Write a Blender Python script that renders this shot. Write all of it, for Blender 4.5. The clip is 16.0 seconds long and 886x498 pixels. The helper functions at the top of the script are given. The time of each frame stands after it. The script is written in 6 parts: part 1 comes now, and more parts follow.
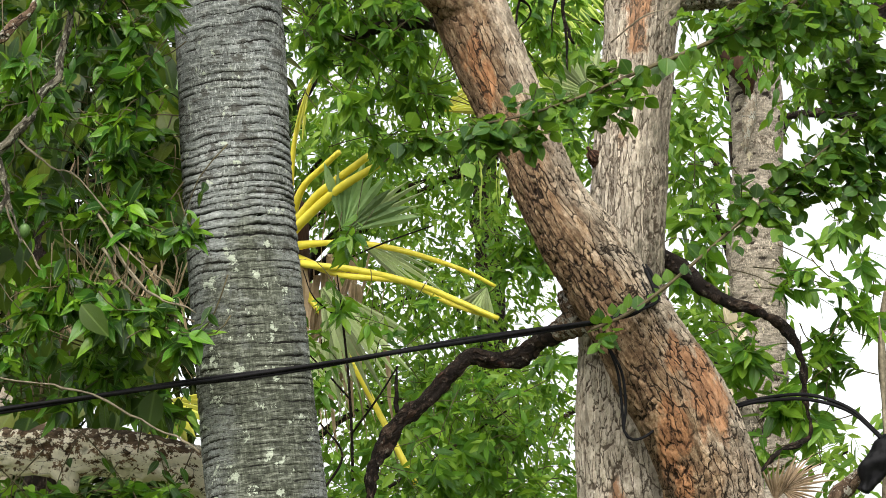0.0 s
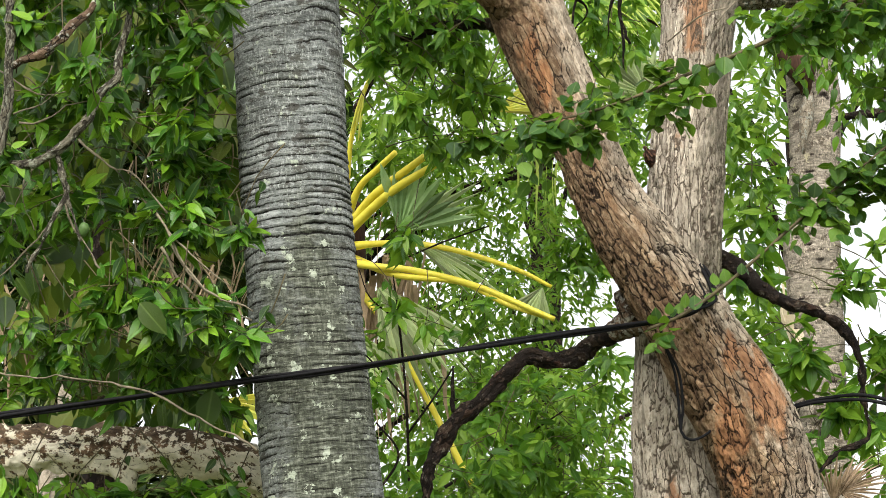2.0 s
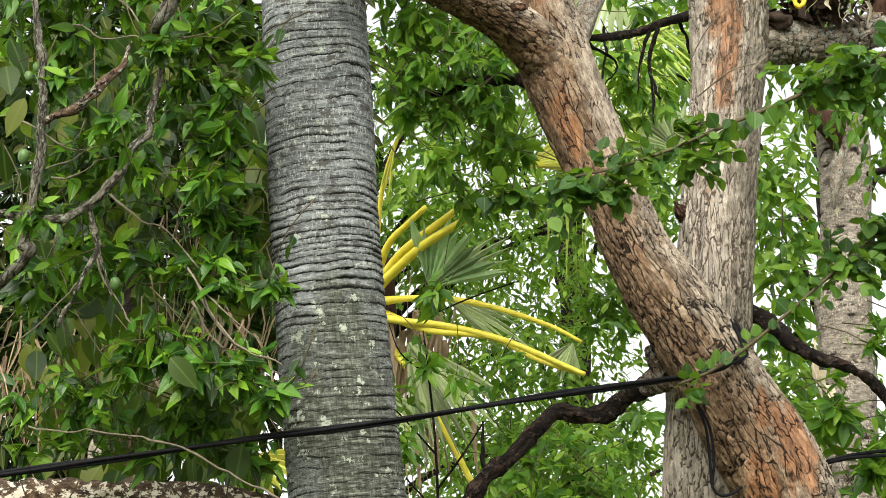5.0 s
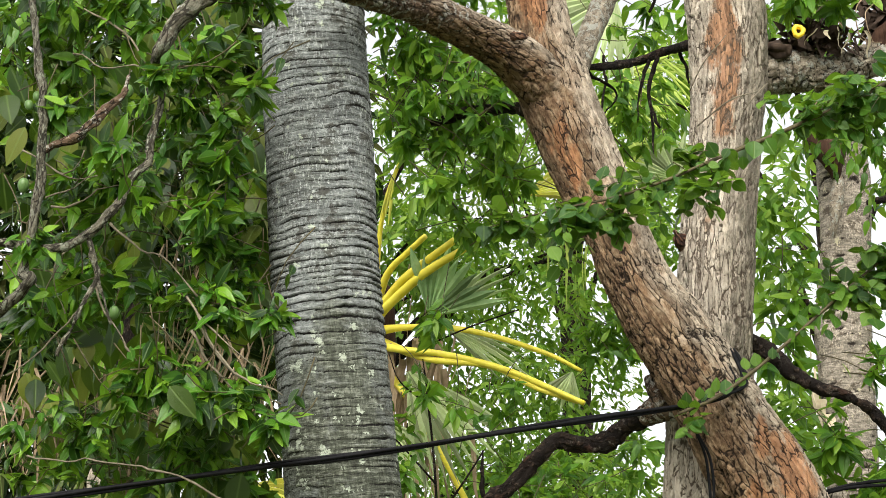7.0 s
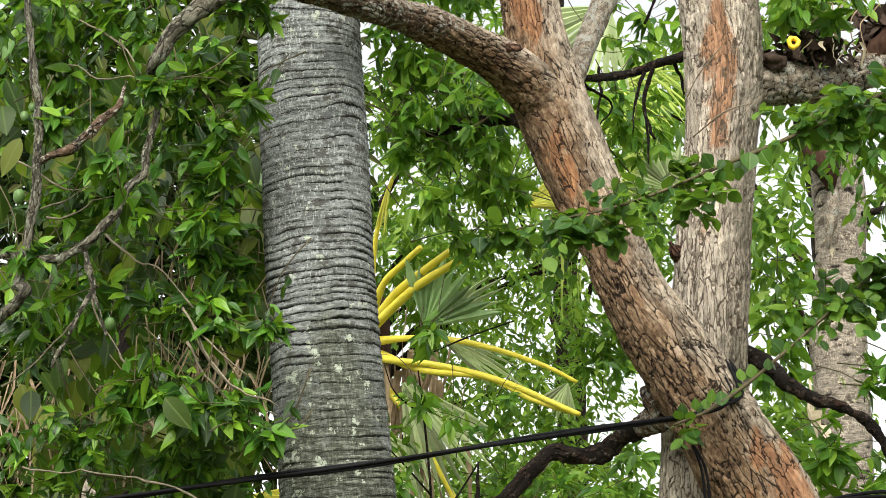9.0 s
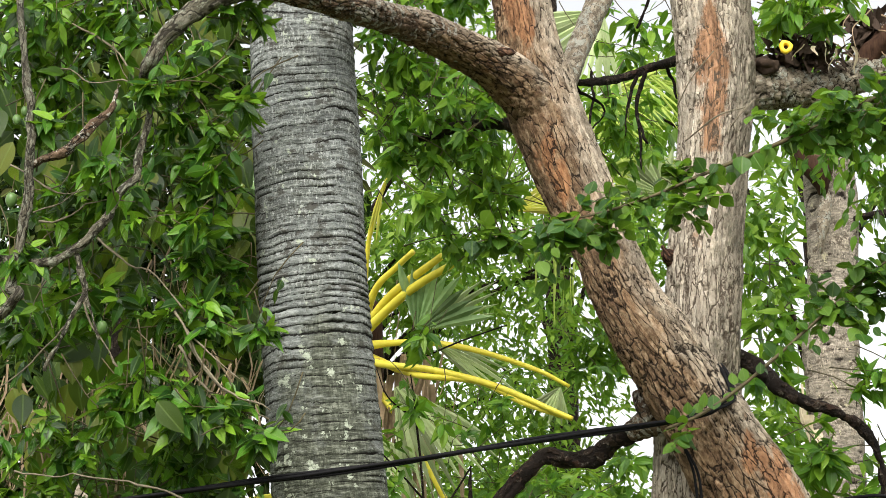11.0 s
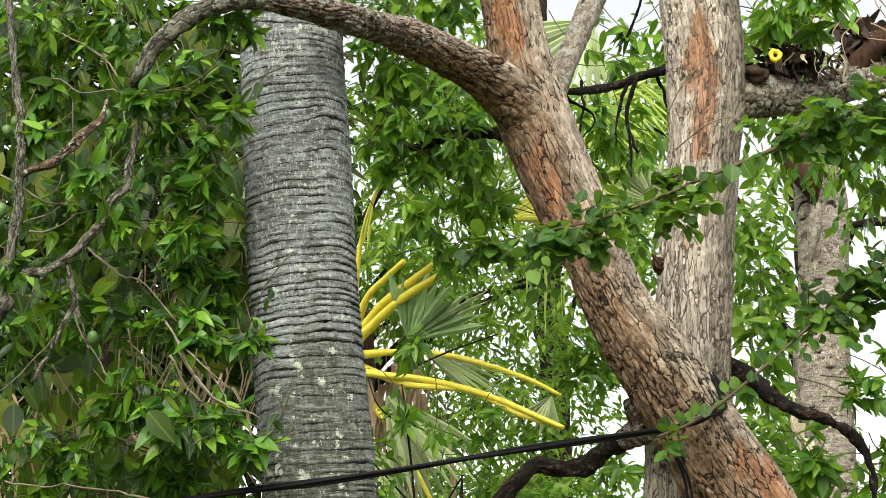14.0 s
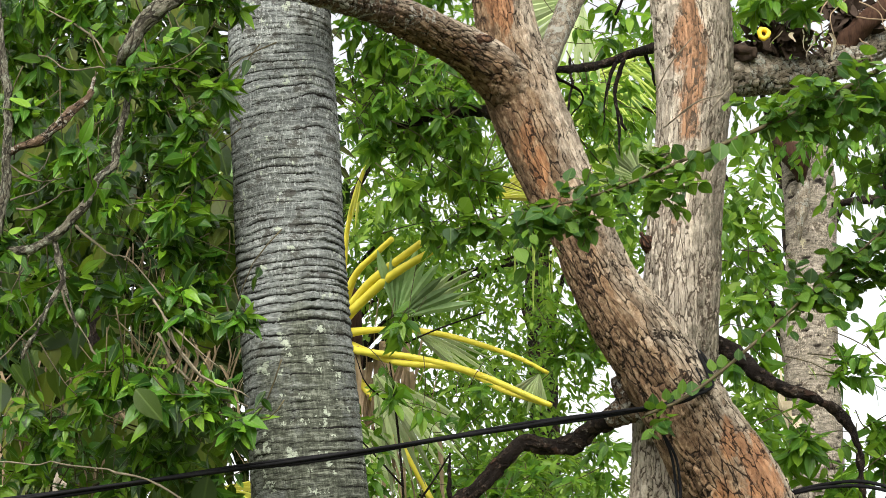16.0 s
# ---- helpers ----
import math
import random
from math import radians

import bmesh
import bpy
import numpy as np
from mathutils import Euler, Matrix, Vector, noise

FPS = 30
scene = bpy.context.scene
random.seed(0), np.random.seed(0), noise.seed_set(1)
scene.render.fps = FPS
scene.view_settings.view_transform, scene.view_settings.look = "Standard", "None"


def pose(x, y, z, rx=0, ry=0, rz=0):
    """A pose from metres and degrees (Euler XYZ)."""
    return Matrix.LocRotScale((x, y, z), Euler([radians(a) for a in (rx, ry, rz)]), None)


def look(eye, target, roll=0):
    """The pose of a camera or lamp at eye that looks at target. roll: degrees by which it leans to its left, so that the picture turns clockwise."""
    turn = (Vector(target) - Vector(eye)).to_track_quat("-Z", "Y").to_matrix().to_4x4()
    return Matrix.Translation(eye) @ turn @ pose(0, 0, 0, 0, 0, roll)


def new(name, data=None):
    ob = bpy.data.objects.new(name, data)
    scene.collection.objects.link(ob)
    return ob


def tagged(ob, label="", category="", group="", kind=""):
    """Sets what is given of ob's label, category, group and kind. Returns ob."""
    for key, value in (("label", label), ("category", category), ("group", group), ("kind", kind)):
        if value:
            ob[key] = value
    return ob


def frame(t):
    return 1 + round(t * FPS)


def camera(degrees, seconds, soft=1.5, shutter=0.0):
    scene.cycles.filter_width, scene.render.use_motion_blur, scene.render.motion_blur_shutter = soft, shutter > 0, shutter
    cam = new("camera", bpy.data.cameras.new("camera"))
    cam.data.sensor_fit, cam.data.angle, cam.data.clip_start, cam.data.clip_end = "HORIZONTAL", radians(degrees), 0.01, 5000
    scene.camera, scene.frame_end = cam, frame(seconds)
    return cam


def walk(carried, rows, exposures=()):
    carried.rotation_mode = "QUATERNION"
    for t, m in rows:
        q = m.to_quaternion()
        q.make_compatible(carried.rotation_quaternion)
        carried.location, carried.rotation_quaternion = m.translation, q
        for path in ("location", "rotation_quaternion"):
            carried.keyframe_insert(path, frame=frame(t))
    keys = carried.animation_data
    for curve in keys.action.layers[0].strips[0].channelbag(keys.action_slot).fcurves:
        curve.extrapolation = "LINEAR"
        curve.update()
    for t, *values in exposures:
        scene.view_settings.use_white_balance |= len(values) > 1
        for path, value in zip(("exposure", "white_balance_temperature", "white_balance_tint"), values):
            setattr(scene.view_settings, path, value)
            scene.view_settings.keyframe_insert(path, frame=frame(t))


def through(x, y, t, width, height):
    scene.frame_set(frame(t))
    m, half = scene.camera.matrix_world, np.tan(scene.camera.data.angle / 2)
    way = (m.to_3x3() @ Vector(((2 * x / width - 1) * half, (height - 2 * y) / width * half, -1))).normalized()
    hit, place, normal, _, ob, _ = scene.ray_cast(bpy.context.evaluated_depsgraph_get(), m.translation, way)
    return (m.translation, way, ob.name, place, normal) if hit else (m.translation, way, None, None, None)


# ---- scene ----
cam = camera(26, 16.0, soft=0.85)
walk(cam, [
    (0, pose(0.0036, 0.0, 1.6206, 100.737, 0.547, -1.985)),
    (0.5, pose(0.0021, 0.0, 1.6141, 100.638, 0.559, -1.755)),
    (1, pose(0.0016, 0.0, 1.6097, 100.609, 0.336, -1.084)),
    (1.5, pose(-0.0065, 0.0, 1.6084, 100.697, 0.279, -0.667)),
    (2, pose(-0.0035, 0.0, 1.6082, 100.832, 0.196, -0.393)),
    (2.5, pose(-0.0024, 0.0, 1.6104, 101.209, 0.122, -0.126)),
    (3, pose(-0.0033, 0.0, 1.6085, 101.579, 0.046, 0.095)),
    (3.5, pose(-0.0017, 0.0, 1.6080, 101.810, 0.020, 0.277)),
    (4, pose(-0.0051, 0.0, 1.6038, 102.031, -0.043, 0.401)),
    (6.5, pose(-0.0025, 0.0, 1.6079, 103.142, 0.020, 0.526)),
    (7, pose(-0.0021, 0.0, 1.6087, 103.328, -0.049, 0.473)),
    (7.5, pose(-0.0030, 0.0, 1.6051, 103.478, -0.164, 0.435)),
    (8, pose(-0.0031, 0.0, 1.6058, 103.541, -0.085, 0.428)),
    (8.5, pose(-0.0012, 0.0, 1.6084, 103.615, -0.067, 0.400)),
    (9, pose(-0.0056, 0.0, 1.6079, 103.667, -0.010, 0.317)),
    (11.5, pose(-0.0043, 0.0, 1.6018, 103.858, 0.039, 0.066)),
    (12, pose(-0.0011, 0.0, 1.6001, 103.913, 0.088, 0.058)),
    (12.5, pose(0.0000, 0.0, 1.6000, 104.000, -0.000, 0.000)),
    (13, pose(0.0001, 0.0, 1.6016, 104.050, 0.076, -0.054)),
    (13.5, pose(-0.0028, 0.0, 1.6012, 104.103, 0.113, -0.106)),
    (14, pose(-0.0024, 0.0, 1.5984, 104.127, 0.245, -0.111)),
    (14.5, pose(-0.0030, 0.0, 1.6001, 104.092, 0.216, -0.208)),
    (15, pose(0.0003, 0.0, 1.6018, 103.708, 0.020, -0.339)),
    (15.5, pose(-0.0005, 0.0, 1.5981, 103.479, 0.049, -0.361)),
    (16, pose(-0.0015, 0.0, 1.6031, 103.436, 0.257, -0.469)),
], exposures=[(0.0, 1.37), (16.0, 1.37)])

# ---- light: overcast tropical sky, soft sun high behind the camera ----
SUN_AZ, SUN_EL = radians(190), radians(48)
world = bpy.data.worlds.new("overcast_sky")
scene.world = world
world.use_nodes = True
wn, wl = world.node_tree.nodes, world.node_tree.links
wn.clear()
sky = wn.new("ShaderNodeTexSky")
sky.sky_type, sky.sun_disc = "NISHITA", False
sky.sun_elevation, sky.sun_rotation = SUN_EL, SUN_AZ
sky.air_density, sky.dust_density, sky.ozone_density = 1.0, 2.0, 1.0
hsv = wn.new("ShaderNodeHueSaturation")
hsv.inputs["Saturation"].default_value = 0.12
bg = wn.new("ShaderNodeBackground")
bg.inputs["Strength"].default_value = 0.1
wo = wn.new("ShaderNodeOutputWorld")
wl.new(sky.outputs[0], hsv.inputs["Color"])
wl.new(hsv.outputs[0], bg.inputs["Color"])
wl.new(bg.outputs[0], wo.inputs["Surface"])
sun = new("sun", bpy.data.lights.new("sun", "SUN"))
sun.data.energy, sun.data.angle, sun.data.color = 3.1, radians(60), (1.0, 0.95, 0.86)
sun.matrix_world = look((math.sin(SUN_AZ) * 30 * math.cos(SUN_EL), math.cos(SUN_AZ) * 30 * math.cos(SUN_EL), 30 * math.sin(SUN_EL)), (0, 0, 0))


# ---- materials ----
class Nodes:
    """A short way to write node materials."""

    def __init__(self, name, rough=0.7):
        self.mat = bpy.data.materials.new(name)
        self.mat.use_nodes = True
        self.t = self.mat.node_tree
        self.bsdf = self.t.nodes["Principled BSDF"]
        self.bsdf.inputs["Roughness"].default_value = rough

    def add(self, kind, **values):
        n = self.t.nodes.new(kind)
        for key, v in values.items():
            n.inputs[key.replace("_", " ")].default_value = v
        return n

    def link(self, a, b):
        self.t.links.new(a, b)

    def attr(self, name):
        n = self.t.nodes.new("ShaderNodeAttribute")
        n.attribute_name = name
        return n

    def coords(self, name, scale):
        m = self.add("ShaderNodeMapping")
        m.inputs["Scale"].default_value = scale
        if name == "object":
            self.link(self.t.nodes.new("ShaderNodeTexCoord").outputs["Object"], m.inputs[0])
        else:
            self.link(self.attr(name).outputs["Vector"], m.inputs[0])
        return m.outputs[0]

    def noise(self, vec, scale, detail=4.0, rough=0.6):
        n = self.add("ShaderNodeTexNoise", Scale=scale, Detail=detail, Roughness=rough)
        self.link(vec, n.inputs["Vector"])
        return n.outputs["Fac"]

    def ramp(self, fac, stops, step=False):
        n = self.t.nodes.new("ShaderNodeValToRGB")
        el = n.color_ramp.elements
        while len(el) < len(stops):
            el.new(0.5)
        for e, (p, c) in zip(el, stops):
            e.position, e.color = p, (*c, 1.0) if len(c) == 3 else c
        if step:
            n.color_ramp.interpolation = "CONSTANT"
        self.link(fac, n.inputs[0])
        return n.outputs[0]

    def mix(self, fac, a, b, mode="MIX"):
        n = self.t.nodes.new("ShaderNodeMix")
        n.data_type, n.blend_type = "RGBA", mode
        for sock, v in ((n.inputs[0], fac), (n.inputs[6], a), (n.inputs[7], b)):
            if isinstance(v, (int, float)):
                sock.default_value = v
            elif isinstance(v, tuple):
                sock.default_value = (*v, 1.0)
            else:
                self.link(v, sock)
        return n.outputs[2]

    def math(self, op, a, b=0.0):
        n = self.t.nodes.new("ShaderNodeMath")
        n.operation = op
        for sock, v in zip(n.inputs, (a, b)):
            if isinstance(v, (int, float)):
                sock.default_value = v
            else:
                self.link(v, sock)
        return n.outputs[0]

    def bump(self, height, strength, distance):
        n = self.add("ShaderNodeBump", Strength=strength, Distance=distance)
        self.link(height, n.inputs["Height"])
        self.link(n.outputs[0], self.bsdf.inputs["Normal"])

    def base(self, col):
        self.link(col, self.bsdf.inputs["Base Color"])


G3 = lambda v: (v, v, v)


def bark_material(name, plates, patch, crack, lichen=0.0, lichen_col=(0.3, 0.3, 0.27), patch_at=(0.52, 0.68), grain=0.32, cells=34.0, sharp=0.09, spot=18.0, depth=0.85, furrows=0, shut=0.0):
    """Furrowed bark; a relief mask, 0 in the furrows and 1 on the ridges, darkens the furrows."""
    k = Nodes(name, 0.88)
    k.bsdf.inputs["Specular IOR Level"].default_value = 0.15
    g, iso = k.coords("grain", (1, 1, grain)), k.coords("grain", (1, 1, 1))
    lines = []
    for scale, width in ((cells * 0.75, sharp), (cells * 1.9, sharp * 1.1)):
        n = k.noise(g, scale, 2.2, 0.5)
        lines.append(k.ramp(k.math("ABSOLUTE", k.math("SUBTRACT", n, 0.5)), [(width * 0.6, G3(0)), (width, G3(1))]))
    few = k.ramp(k.noise(iso, 9, 3), [(0.35, G3(0)), (0.55, G3(1))])
    line = k.math("MULTIPLY", lines[0], k.math("MAXIMUM", lines[1], k.math("MULTIPLY", few, 0.8)))
    if furrows:
        sep = k.t.nodes.new("ShaderNodeSeparateXYZ")
        k.link(k.attr("grain").outputs["Vector"], sep.inputs[0])
        u = k.math("MULTIPLY", k.math("ARCTAN2", sep.outputs[1], sep.outputs[0]), furrows / (2 * math.pi))
        jag = k.math("MULTIPLY", k.math("SUBTRACT", k.noise(k.coords("grain", (1, 1, 0.6)), 48, 4, 0.65), 0.5), 1.1)
        fur = None
        for scale, amp, gate in ((5.0, 7.0, 8.0), (7.7, 6.0, 11.0)):
            ph = k.math("ADD", k.math("ADD", u, jag), k.math("MULTIPLY", k.noise(k.coords("grain", (1, 1, 0.8)), scale, 2.5, 0.5), amp))
            d = k.math("ABSOLUTE", k.math("SUBTRACT", k.math("FRACT", ph), 0.5))
            away = k.ramp(k.noise(k.coords("grain", (1, 1, 0.5)), gate, 3), [(0.34 + shut, G3(0.22)), (0.5 + shut, G3(0))])
            one = k.ramp(k.math("ADD", d, away), [(0.06, G3(0)), (0.12, G3(1))])
            fur = one if fur is None else k.math("MULTIPLY", fur, one)
        line = k.math("MULTIPLY", fur, k.math("ADD", k.math("MULTIPLY", lines[1], 0.45), 0.55))
    tone = k.noise(k.coords("grain", (1, 1, max(grain, 0.5))), 34, 7, 0.78)
    col = k.ramp(tone, [(0.32, plates[0]), (0.48, plates[1]), (0.62, plates[2])])
    big = k.ramp(k.noise(iso, 4.5, 6, 0.7), [(patch_at[0], G3(0)), (patch_at[1], G3(1))])
    peel = k.math("ADD", k.attr("peel").outputs["Fac"], k.math("MULTIPLY", k.math("SUBTRACT", k.noise(k.coords("grain", (1, 1, 0.45)), 20, 6, 0.75), 0.5), 2.2))
    big = k.math("MAXIMUM", big, k.ramp(peel, [(0.46, G3(0)), (0.66, G3(1))]))
    col = k.mix(big, col, k.mix(k.noise(g, 60, 4), patch[0], patch[1]))
    if lichen:
        spots = k.ramp(k.noise(iso, spot, 7, 0.72), [(0.62 - lichen * 0.2, G3(0)), (0.64 - lichen * 0.2, G3(1))])
        col = k.mix(spots, col, k.mix(k.noise(iso, 70, 3), lichen_col, tuple(c * 0.6 for c in lichen_col)))
    w = k.math("ADD", k.attr("relief_tone").outputs["Fac"], k.math("MULTIPLY", k.math("SUBTRACT", k.noise(g, 110, 5, 0.7), 0.5), 0.6))
    w = k.math("MULTIPLY", k.ramp(w, [(0.14, G3(0)), (0.32, G3(1))]), k.math("ADD", k.math("MULTIPLY", line, depth), 1.0 - depth))
    col = k.mix(k.math("MAXIMUM", w, 0.06), crack, col)
    k.base(col)
    rough = k.math("ADD", k.noise(g, 90, 7, 0.75), k.math("MULTIPLY", k.noise(iso, 240, 3), 0.4))
    k.bump(k.math("ADD", rough, k.math("MULTIPLY", line, 1.1)), 1.0, 0.013)
    return k.mat


def flaky_bark(name, plates, bare, crack, old_shaded, cells=36.0, grain=0.27, gap=0.075, fine=0.55, bare_at=0.66, lichen=0.0, lichen_col=(0.4, 0.4, 0.34), spot=14.0, depth=0.013, bald=0.0):
    """Bark of long flaking plates: one mask is 0 in the furrows and darkens them, peel bares the inner bark, another
    greys the outer or puts shade on one side in colour.
    """
    k = Nodes(name, 0.9)
    k.bsdf.inputs["Specular IOR Level"].default_value = 0.15
    iso = k.coords("grain", (1, 1, 1))
    shift = k.add("ShaderNodeTexNoise", Scale=20.0, Detail=4.0, Roughness=0.65)
    k.link(iso, shift.inputs["Vector"])
    warp = k.t.nodes.new("ShaderNodeVectorMath")
    warp.operation = "MULTIPLY_ADD"
    k.link(shift.outputs["Color"], warp.inputs[0])
    warp.inputs[1].default_value = (0.016, 0.016, 0.07)
    k.link(iso, warp.inputs[2])
    stretch = k.add("ShaderNodeMapping")
    stretch.inputs["Scale"].default_value = (1, 1, grain)
    k.link(warp.outputs[0], stretch.inputs[0])
    g = stretch.outputs[0]

    def cell(scale, feature, out):
        n = k.add("ShaderNodeTexVoronoi", Scale=scale)
        n.feature = feature
        k.link(g, n.inputs["Vector"])
        return n.outputs[out]

    away = k.ramp(k.noise(iso, 7, 4, 0.6), [(0.5, G3(0)), (0.68, G3(0.1))])
    away2 = k.ramp(k.noise(iso, 11, 4, 0.6), [(0.46, G3(0)), (0.66, G3(0.12))])
    big = k.ramp(k.math("ADD", cell(cells, "DISTANCE_TO_EDGE", "Distance"), away), [(gap * 0.35, G3(0)), (gap, G3(1))])
    small = k.ramp(k.math("ADD", cell(cells * 2.4, "DISTANCE_TO_EDGE", "Distance"), away2), [(gap * 0.3, G3(0)), (gap * 0.9, G3(1))])
    line = k.math("MINIMUM", big, k.math("ADD", k.math("MULTIPLY", small, fine), 1.0 - fine))
    tone = k.noise(k.coords("grain", (1, 1, 0.5)), 40, 8, 0.78)
    col = k.ramp(tone, [(0.3, plates[0]), (0.48, plates[1]), (0.64, plates[2])])
    each = k.ramp(cell(cells, "F1", "Color"), [(0.2, G3(0.72)), (0.8, G3(1.22))])
    age_shade = k.math("ADD", k.attr("age_shade").outputs["Fac"], k.math("MULTIPLY", k.math("SUBTRACT", k.noise(k.coords("grain", (1, 1, 0.5)), 16, 6, 0.7), 0.5), 1.3))
    col = k.mix(k.ramp(age_shade, [(0.56, G3(0)), (1.0, G3(0.9))]), col, k.mix(k.ramp(tone, [(0.35, G3(0)), (0.6, G3(1))]), old_shaded[0], old_shaded[1]))
    peel = k.math("ADD", k.attr("peel").outputs["Fac"], k.math("MULTIPLY", k.math("SUBTRACT", k.noise(k.coords("grain", (1, 1, 0.45)), 18, 7, 0.75), 0.5), 2.0))
    spare = k.ramp(k.noise(k.coords("grain", (1, 1, 0.5)), 6.5, 7, 0.72), [(bare_at, G3(0)), (bare_at + 0.05, G3(1))])
    raw = k.math("MAXIMUM", spare, k.ramp(peel, [(0.38, G3(0)), (0.66, G3(1))]))
    col = k.mix(k.math("MULTIPLY", raw, 0.85), col, k.ramp(k.noise(k.coords("grain", (1, 1, 0.3)), 60, 6, 0.7), [(0.35, bare[0]), (0.62, bare[1])]))
    col = k.mix(1.0, col, each, "MULTIPLY")
    if lichen:
        crust = k.math("SUBTRACT", k.noise(iso, spot, 8, 0.72), k.math("MULTIPLY", k.attr("age_shade").outputs["Fac"], bald))
        spots = k.ramp(crust, [(0.63 - lichen * 0.2, G3(0)), (0.645 - lichen * 0.2, G3(1))])
        col = k.mix(spots, col, k.mix(k.noise(iso, 70, 3), lichen_col, tuple(c * 0.6 for c in lichen_col)))
    w = k.math("ADD", k.attr("relief_tone").outputs["Fac"], k.math("MULTIPLY", k.math("SUBTRACT", k.noise(g, 110, 5, 0.7), 0.5), 0.7))
    w = k.math("MULTIPLY", k.ramp(w, [(0.18, G3(0)), (0.58, G3(1))]), k.math("ADD", k.math("MULTIPLY", line, 0.92), 0.08))
    col = k.mix(k.math("MAXIMUM", w, 0.05), crack, col)
    k.base(col)
    rough = k.math("ADD", k.noise(k.coords("grain", (1, 1, 0.4)), 90, 8, 0.78), k.math("MULTIPLY", k.noise(iso, 240, 3), 0.5))
    k.bump(k.math("ADD", rough, k.math("ADD", line, k.math("MULTIPLY", each, 0.5))), 1.0, depth)
    return k.mat


def leaf_material(name, colors, rough=0.34, through=0.27, gloss=0.3):
    k = Nodes(name, rough)
    geo, info = k.t.nodes.new("ShaderNodeNewGeometry"), k.t.nodes.new("ShaderNodeObjectInfo")
    r = k.math("FRACT", k.math("ADD", geo.outputs["Random Per Island"], info.outputs["Random"]))
    n = len(colors)
    col = k.ramp(r, [((i + 0.5) / n, c) for i, c in enumerate(colors)])
    sep = k.t.nodes.new("ShaderNodeSeparateXYZ")
    k.link(k.attr("grain").outputs["Vector"], sep.inputs[0])
    across = k.math("ABSOLUTE", sep.outputs[0])
    rib = k.ramp(across, [(0.03, G3(1)), (0.12, G3(0))])
    veins = k.math("SINE", k.math("MULTIPLY", k.math("SUBTRACT", sep.outputs[1], k.math("MULTIPLY", across, 0.16)), 62.0))
    col = k.mix(k.math("MULTIPLY", rib, 0.4), col, (0.2, 0.3, 0.07))
    spot = k.noise(k.coords("object", (1, 1, 1)), 45, 3)
    col = k.mix(k.math("MULTIPLY", spot, 0.5), col, tuple(0.6 * c for c in colors[0]))
    k.base(col)
    k.bsdf.inputs["Specular IOR Level"].default_value = gloss
    k.bump(k.math("ADD", k.math("MULTIPLY", veins, 0.07), k.math("SUBTRACT", k.noise(k.coords("object", (1, 1, 1)), 60, 2), rib)), 0.5, 0.0025)
    tr = k.t.nodes.new("ShaderNodeBsdfTranslucent")
    k.link(k.mix(0.5, col, (0.2, 0.36, 0.015), "MIX"), tr.inputs["Color"])
    mx = k.t.nodes.new("ShaderNodeMixShader")
    mx.inputs[0].default_value = through
    k.link(k.bsdf.outputs[0], mx.inputs[1])
    k.link(tr.outputs[0], mx.inputs[2])
    k.link(mx.outputs[0], k.t.nodes["Material Output"].inputs["Surface"])
    return k.mat


def plain_material(name, a, b, scale=40, rough=0.6, stretch=(1, 1, 1), bump=0.3, space="object", through=0.0, gloss=0.3, each=0.0):
    k = Nodes(name, rough)
    k.bsdf.inputs["Specular IOR Level"].default_value = gloss
    v = k.coords(space, stretch)
    f = k.noise(v, scale, 5, 0.65)
    col = k.mix(k.ramp(f, [(0.3, G3(0)), (0.7, G3(1))]), a, b)
    if each:
        geo = k.t.nodes.new("ShaderNodeNewGeometry")
        col = k.mix(1.0, col, k.ramp(geo.outputs["Random Per Island"], [(0.0, G3(1 - each)), (1.0, G3(1 + each))]), "MULTIPLY")
    k.base(col)
    k.bump(f, bump, 0.004)
    if through:
        tr = k.t.nodes.new("ShaderNodeBsdfTranslucent")
        k.link(col, tr.inputs["Color"])
        mx = k.t.nodes.new("ShaderNodeMixShader")
        mx.inputs[0].default_value = through
        k.link(k.bsdf.outputs[0], mx.inputs[1])
        k.link(tr.outputs[0], mx.inputs[2])
        k.link(mx.outputs[0], k.t.nodes["Material Output"].inputs["Surface"])
    return k.mat


